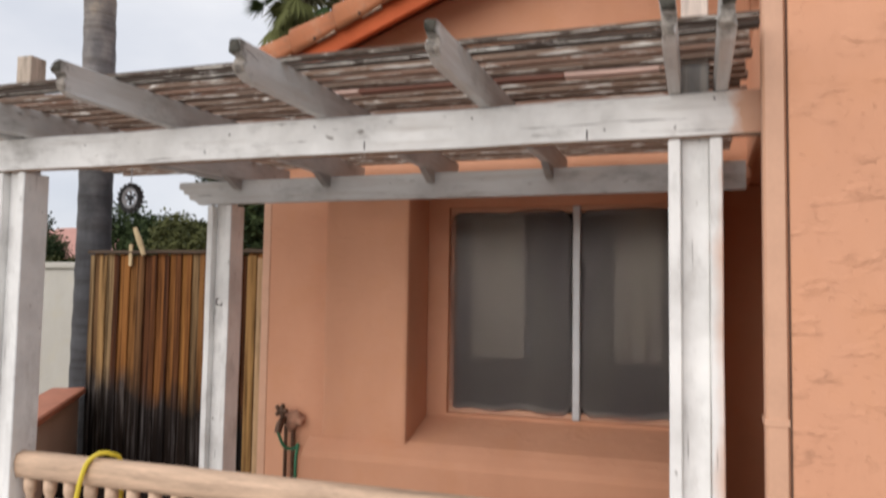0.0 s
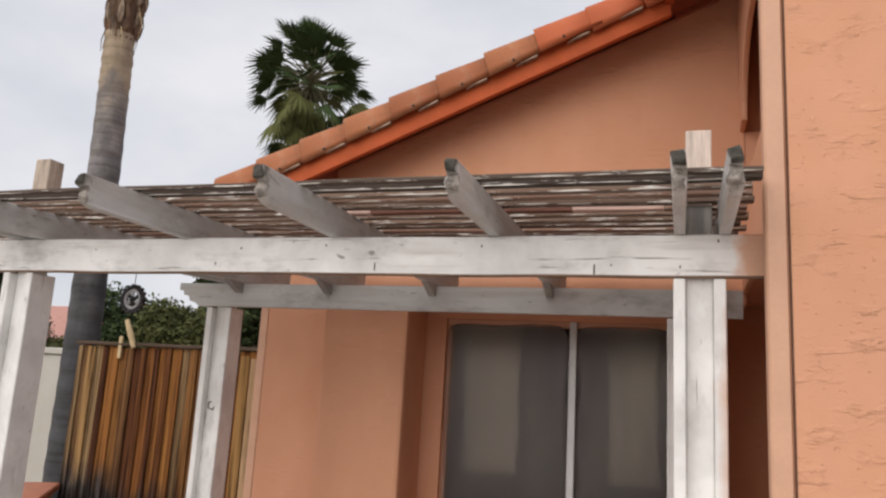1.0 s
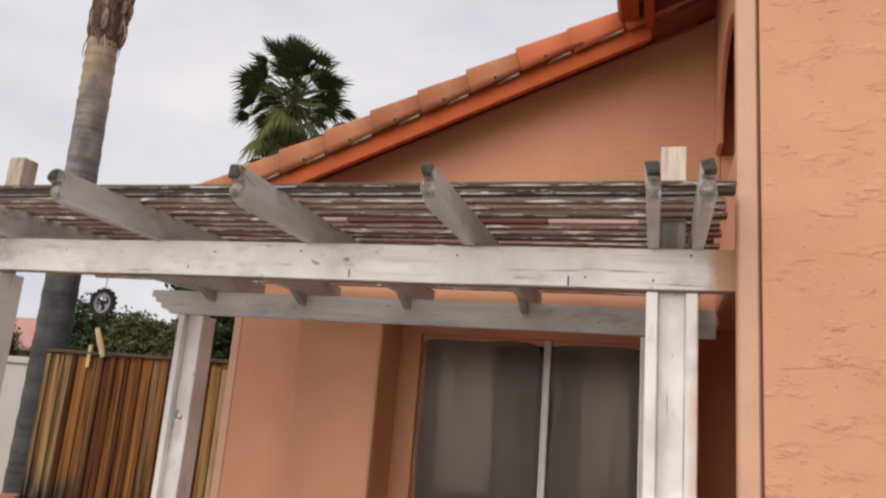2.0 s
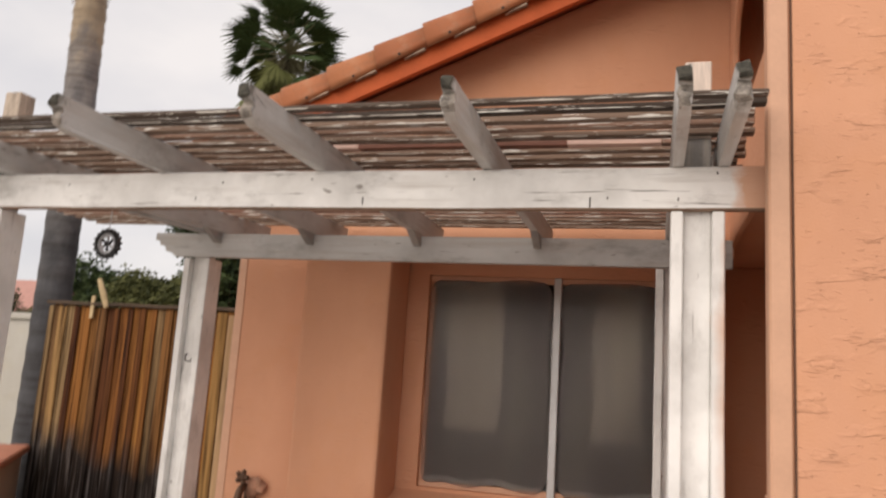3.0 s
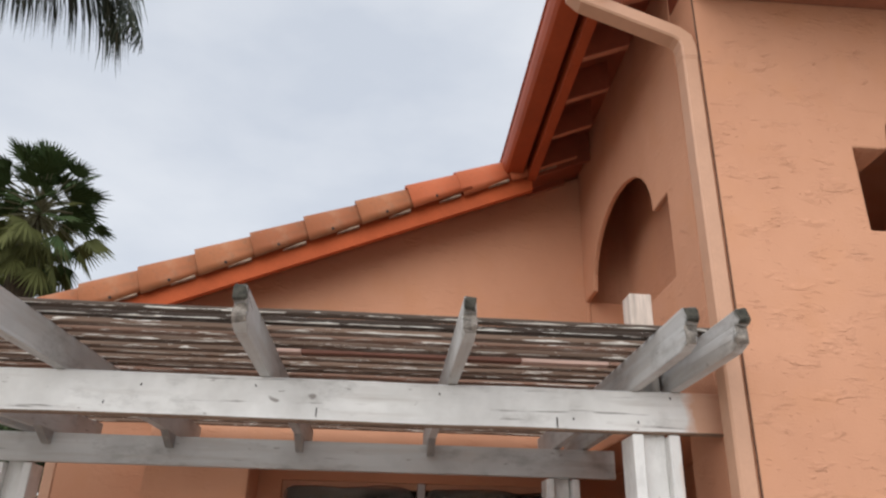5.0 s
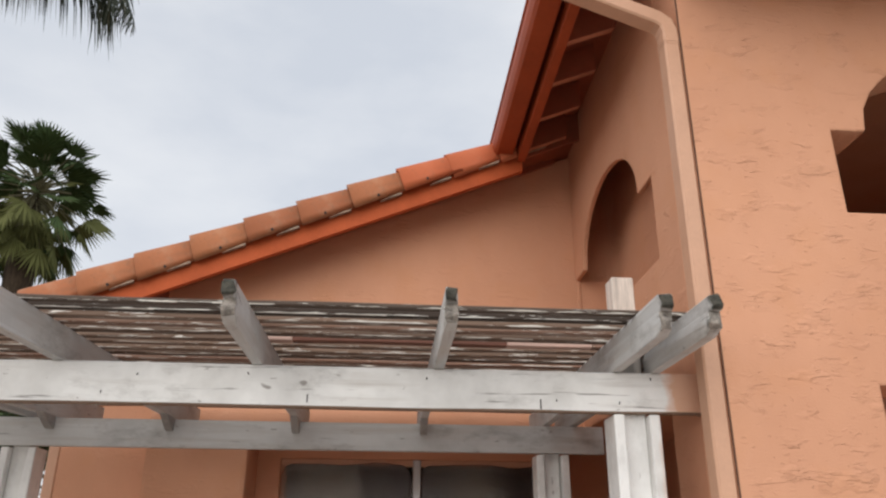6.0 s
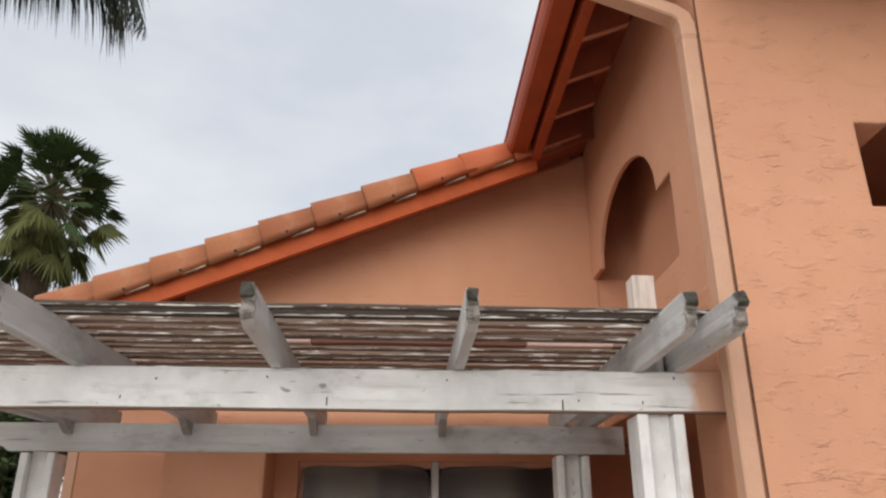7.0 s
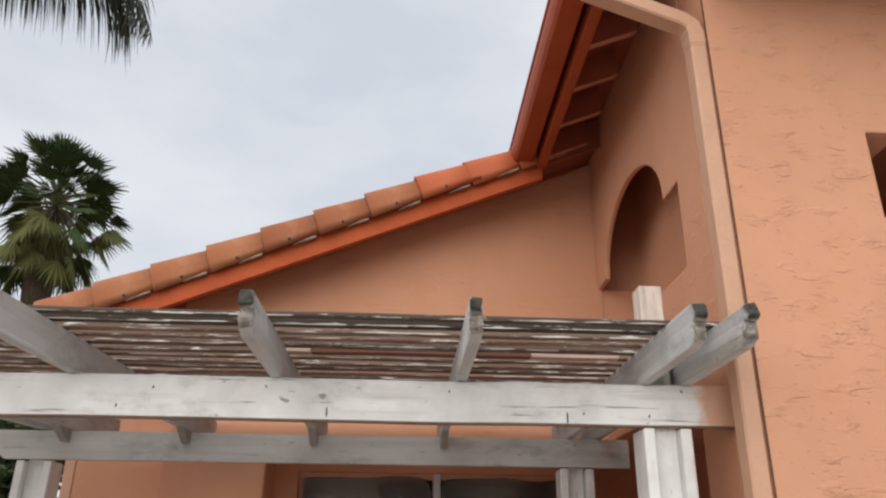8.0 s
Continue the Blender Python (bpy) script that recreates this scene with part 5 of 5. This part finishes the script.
FR = [(32, 2.2, 2.4, 0.7, 2, 0.55), (65, 2.0, 2.7, 0.4, 3, 0.5), (100, 2.2, 2.5, 0.5, 4, 0.5), (140, 2.9, 1.7, 1.2, 5, 0.55), (178, 2.8, 1.4, 1.3, 6, 0.5), (210, 2.7, 1.5, 1.2, 7, 0.5), (245, 2.8, 1.7, 1.1, 8, 0.5), (290, 2.6, 1.9, 1.0, 9, 0.5), (330, 2.4, 2.0, 0.9, 10, 0.5), (-10, 0.30, 0.10, 1.05, 11, 0.28), (170, 0.4, 0.2, 0.9, 12, 0.28)]
for azd, ln, rs, dr, sd, lfl in FR:
    rib, lf = feather((TPX + 0.14, TPY, 6.95), radians(azd), ln, rs, dr, sd, leaf=lfl)
    rb = part("leaf_rib", rib, M_STEM, palm, "", True)
    part("leaf_blade", lf, M_FROND, rb)

ARCH = [(TPX + 0.12, TPY, 6.95), (-5.44, 6.2, 7.26), (-5.22, 6.42, 7.62), (-4.89, 6.75, 7.98), (-4.58, 7.0, 8.06), (-4.31, 7.15, 7.86), (-4.10, 7.22, 7.58), (-3.95, 7.28, 7.22)]
rib, lf = feather(ARCH[0], radians(38), 3.4, 1, 1, 1, 290, 0.98, ARCH)
rb = part("leaf_rib", rib, M_FROND, palm, "", True)
part("leaf_blade", lf, M_FROND, rb)

# ---------------------------------------------------------------- fan palm far behind the roof
fan = thing("fan_palm", "fan palm with a dense round crown behind the roof", "palm tree")
FD = 21.0
fx, fy, fz = -0.90 - 0.4205 * FD / 0.828 * 0.828, 0.828 * FD, 1.66 + 0.392 * FD
part("trunk", tube([(fx, fy, 0), (fx, fy, fz * 0.5), (fx, fy, fz - 1.5), (fx, fy, fz - 0.7), (fx, fy, fz - 0.1)], [0.34, 0.26, 0.24, 0.13, 0.05], 14), M_THATCH, fan, "", True)
part("thatch", tube([(fx, fy, fz - 3.2), (fx, fy, fz - 2.6), (fx, fy, fz - 1.7), (fx, fy, fz - 1.0)], [0.22, 0.32, 0.34, 0.16], 14), M_THATCH, fan, "brown hanging thatch of dead leaves", True)


def fan_leaf(origin, az, el, stem, size, seed, old):
    """A fan leaf on a long stem: a pleated web that splits into ragged, drooping tips."""
    r = random.Random(seed)
    d = Vector((math.cos(az) * math.cos(el), math.sin(az) * math.cos(el), math.sin(el)))
    sink = Vector((0, 0, -(0.30 if old else 0.14) * stem))
    hub = Vector(origin) + d * stem + sink
    mid = Vector(origin) + d * stem * 0.5 + sink * 0.2
    st_b = tube([origin, mid, hub], [0.026, 0.019, 0.013], 5)
    b = bmesh.new()
    d = (hub - mid).normalized()
    if old:
        d = (d + Vector((0, 0, -0.25))).normalized()
    side = d.cross(Vector((0, 0, 1)))
    side = side.normalized() if side.length > 0.05 else Vector((-math.sin(az), math.cos(az), 0))
    nrm = side.cross(d).normalized()
    tilt = r.uniform(-0.7, 0.7)
    side, nrm = side * math.cos(tilt) + nrm * math.sin(tilt), nrm * math.cos(tilt) - side * math.sin(tilt)
    n = 19
    half = radians(r.uniform(56, 92))
    web, tips = [], []
    for k in range(n):
        a0 = -half + 2 * half * k / (n - 1) + r.uniform(-0.02, 0.02)
        e = d * math.cos(a0) + side * math.sin(a0)
        L = size * (1.0 - 0.20 * (abs(a0) / half) ** 2) * r.uniform(0.90, 1.08)
        cup = nrm * (0.10 * size * (abs(a0) / half) ** 2 * (-1 if old else 1))
        fall = (0.30 if old else 0.18) * L * r.uniform(0.6, 1.4)
        web.append((b.verts.new(hub + e * L * 0.52 + cup + nrm * 0.016 * (1 if k % 2 else -1) + Vector((0, 0, -fall * 0.22)))))
        tips.append(hub + e * L * 0.97 + cup + Vector((0, 0, -fall)))
    c0 = b.verts.new(hub)
    for k in range(n - 1):
        b.faces.new((c0, web[k], web[k + 1]))
        t0 = b.verts.new(tips[k].lerp(tips[k + 1], 0.5))
        b.faces.new((web[k], t0, web[k + 1]))
    return st_b, b


r2 = random.Random(11)
NF = 118
for i in range(NF):
    u = i / (NF - 1)
    el = radians(88 - 158 * u)
    az = i * 2.39996 + r2.uniform(-0.3, 0.3)
    old = u > 0.66
    reach = r2.uniform(0.50, 1.22) * (1.12 - 0.10 * u if u < 0.8 else 1.18)
    sb, lb = fan_leaf((fx, fy, fz + 0.10 - 0.50 * u), az, el + r2.uniform(-0.14, 0.14), reach, r2.uniform(0.66, 0.90) * (1.0 - 0.10 * u), 100 + i, old)
    stem_ob = part("stem", sb, M_STEM, fan)
    part("fan_blade", lb, M_FANOLD if (old and r2.random() < 0.8) or (u > 0.45 and r2.random() < 0.35) else M_FAN, stem_ob)


# ---------------------------------------------------------------- background trees and a far house
def tree(name, label, at, height, spread, seed, leafmat, n_leaf=40000, low=0.25):
    r = random.Random(seed)
    t = thing(name, label, "tree", at=(0, 0, 0))
    x0, y0 = at
    part("trunk", tube([(x0, y0, 0), (x0 + r.uniform(-0.1, 0.1), y0, height * 0.3), (x0 + r.uniform(-0.2, 0.2), y0, height * 0.7)], [spread * 0.07, spread * 0.05, spread * 0.02], 9), M_BARK, t, "", True)
    clumps = []
    for i in range(16):
        a0 = r.uniform(0, 2 * math.pi)
        d = spread * 0.62 * math.sqrt(r.random())
        z = height * r.uniform(low, 0.88)
        k = 1.0 - 0.55 * abs((z / height) - 0.5)
        c = Vector((x0 + d * k * math.cos(a0), y0 + d * k * math.sin(a0), z))
        clumps.append((c, spread * r.uniform(0.20, 0.36)))
        if i < 7:
            part("limb", tube([(x0, y0, height * 0.25 + 0.2 * i / 7), ((x0 + c.x) / 2, (y0 + c.y) / 2, (height * 0.3 + c.z) / 2), tuple(c)], [spread * 0.03, spread * 0.02, spread * 0.006], 6), M_BARK, t, "", True)
    verts, faces = [], []
    for i in range(n_leaf):
        c, rad0 = clumps[i % len(clumps)]
        dv = Vector((r.gauss(0, 1), r.gauss(0, 1), r.gauss(0, 0.8)))
        dv = dv.normalized() * rad0 * r.random() ** 0.4 * r.uniform(0.75, 1.25)
        p = c + dv
        s = spread * 0.027 * r.uniform(0.6, 1.4)
        a = Vector((r.gauss(0, 1), r.gauss(0, 1), r.gauss(0, 1))).normalized()
        q = a.orthogonal().normalized()
        n0 = len(verts)
        verts += [tuple(p - a * s), tuple(p + q * s * 0.5), tuple(p + a * s), tuple(p - q * s * 0.5)]
        faces.append((n0, n0 + 1, n0 + 2, n0 + 3))
    me = bpy.data.meshes.new("crown")
    me.from_pydata(verts, [], faces)
    me.materials.append(leafmat)
    cr = new("crown", me)
    cr.parent = t
    return t


for nm, at, h, s, sd, mat, lab in (
        ("broadleaf_tree", (-12.6, 15.0), 3.45, 2.1, 1, M_LEAF_A, "dark green rounded tree beyond the fence"),
        ("broadleaf_tree", (-10.9, 15.0), 3.35, 1.8, 2, M_LEAF_B, "olive green bushy tree beyond the fence"),
        ("broadleaf_tree", (-15.2, 15.0), 2.3, 1.7, 3, M_LEAF_B, "low olive tree beyond the boundary wall"),
        ("broadleaf_tree", (-9.2, 14.5), 3.6, 1.7, 4, M_LEAF_B, "olive green tree beyond the fence"),
        ("broadleaf_tree", (-4.6, 7.7), 3.5, 1.25, 5, M_LEAF_A, "dense dark green shrub tree beside the house"),
        ("broadleaf_tree", (-5.42, 7.75), 2.62, 0.72, 9, M_LEAF_B, "olive green shrub tree showing over the fence"),
        ("broadleaf_tree", (-17.4, 17.0), 3.15, 1.4, 12, M_LEAF_A, "low dark hedge tree before the distant house"),
        ("broadleaf_tree", (-22.5, 18.0), 7.4, 3.4, 6, M_LEAF_A, "tall dark tree in the distance"),
        ("broadleaf_tree", (-6.6, 10.6), 2.9, 1.5, 8, M_LEAF_B, "yellow-green shrub behind the fence")):
    tree(nm, lab, at, h, s, sd, mat)

far = thing("house", "distant beige house with a red tiled roof", "house")
hx, hy = -28.5, 26.0
part("wall", box(hx - 5, hx + 4.2, hy, hy + 8, 0.0, 3.0), M_BEIGEWALL, far)
rf = bmesh.new()
v = [rf.verts.new(c) for c in ((hx - 5.6, hy - 0.6, 2.95), (hx + 4.8, hy - 0.6, 2.95), (hx + 4.8, hy + 8.6, 2.95), (hx - 5.6, hy + 8.6, 2.95), (hx - 2, hy + 4, 4.75), (hx + 1.2, hy + 4, 4.75))]
for idx in ((0, 1, 5, 4), (1, 2, 5), (2, 3, 4, 5), (3, 0, 4), (3, 2, 1, 0)):
    rf.faces.new([v[i] for i in idx])
part("roof", rf, M_FARROOF, far, "red tiled hip roof")
for i in range(3):
    wz = part("window", box(hx - 3.8 + i * 2.7, hx - 2.6 + i * 2.7, hy - 0.03, hy + 0.05, 1.0, 2.2), M_ALU, far)
    part("glass", box(hx - 3.7 + i * 2.7, hx - 2.7 + i * 2.7, hy - 0.045, hy - 0.031, 1.1, 2.1), M_BLACK, wz)

tree("cypress", "slender dark cypress before the distant house", (-21.0, 19.5), 4.0, 0.9, 21, M_LEAF_A, 2500, 0.15)
lp = thing("lamp_pole", "thin pale street pole far beyond the fence", "pole")
part("shaft", tube([(-18.4, 23.4, 0.0), (-18.4, 23.4, 4.3)], [0.075, 0.05], 8), M_TIN, lp, "", True)
part("arm", tube([(-18.4, 23.4, 4.25), (-18.1, 23.3, 4.45), (-17.8, 23.2, 4.45)], 0.03, 6), M_TIN, lp, "", True)
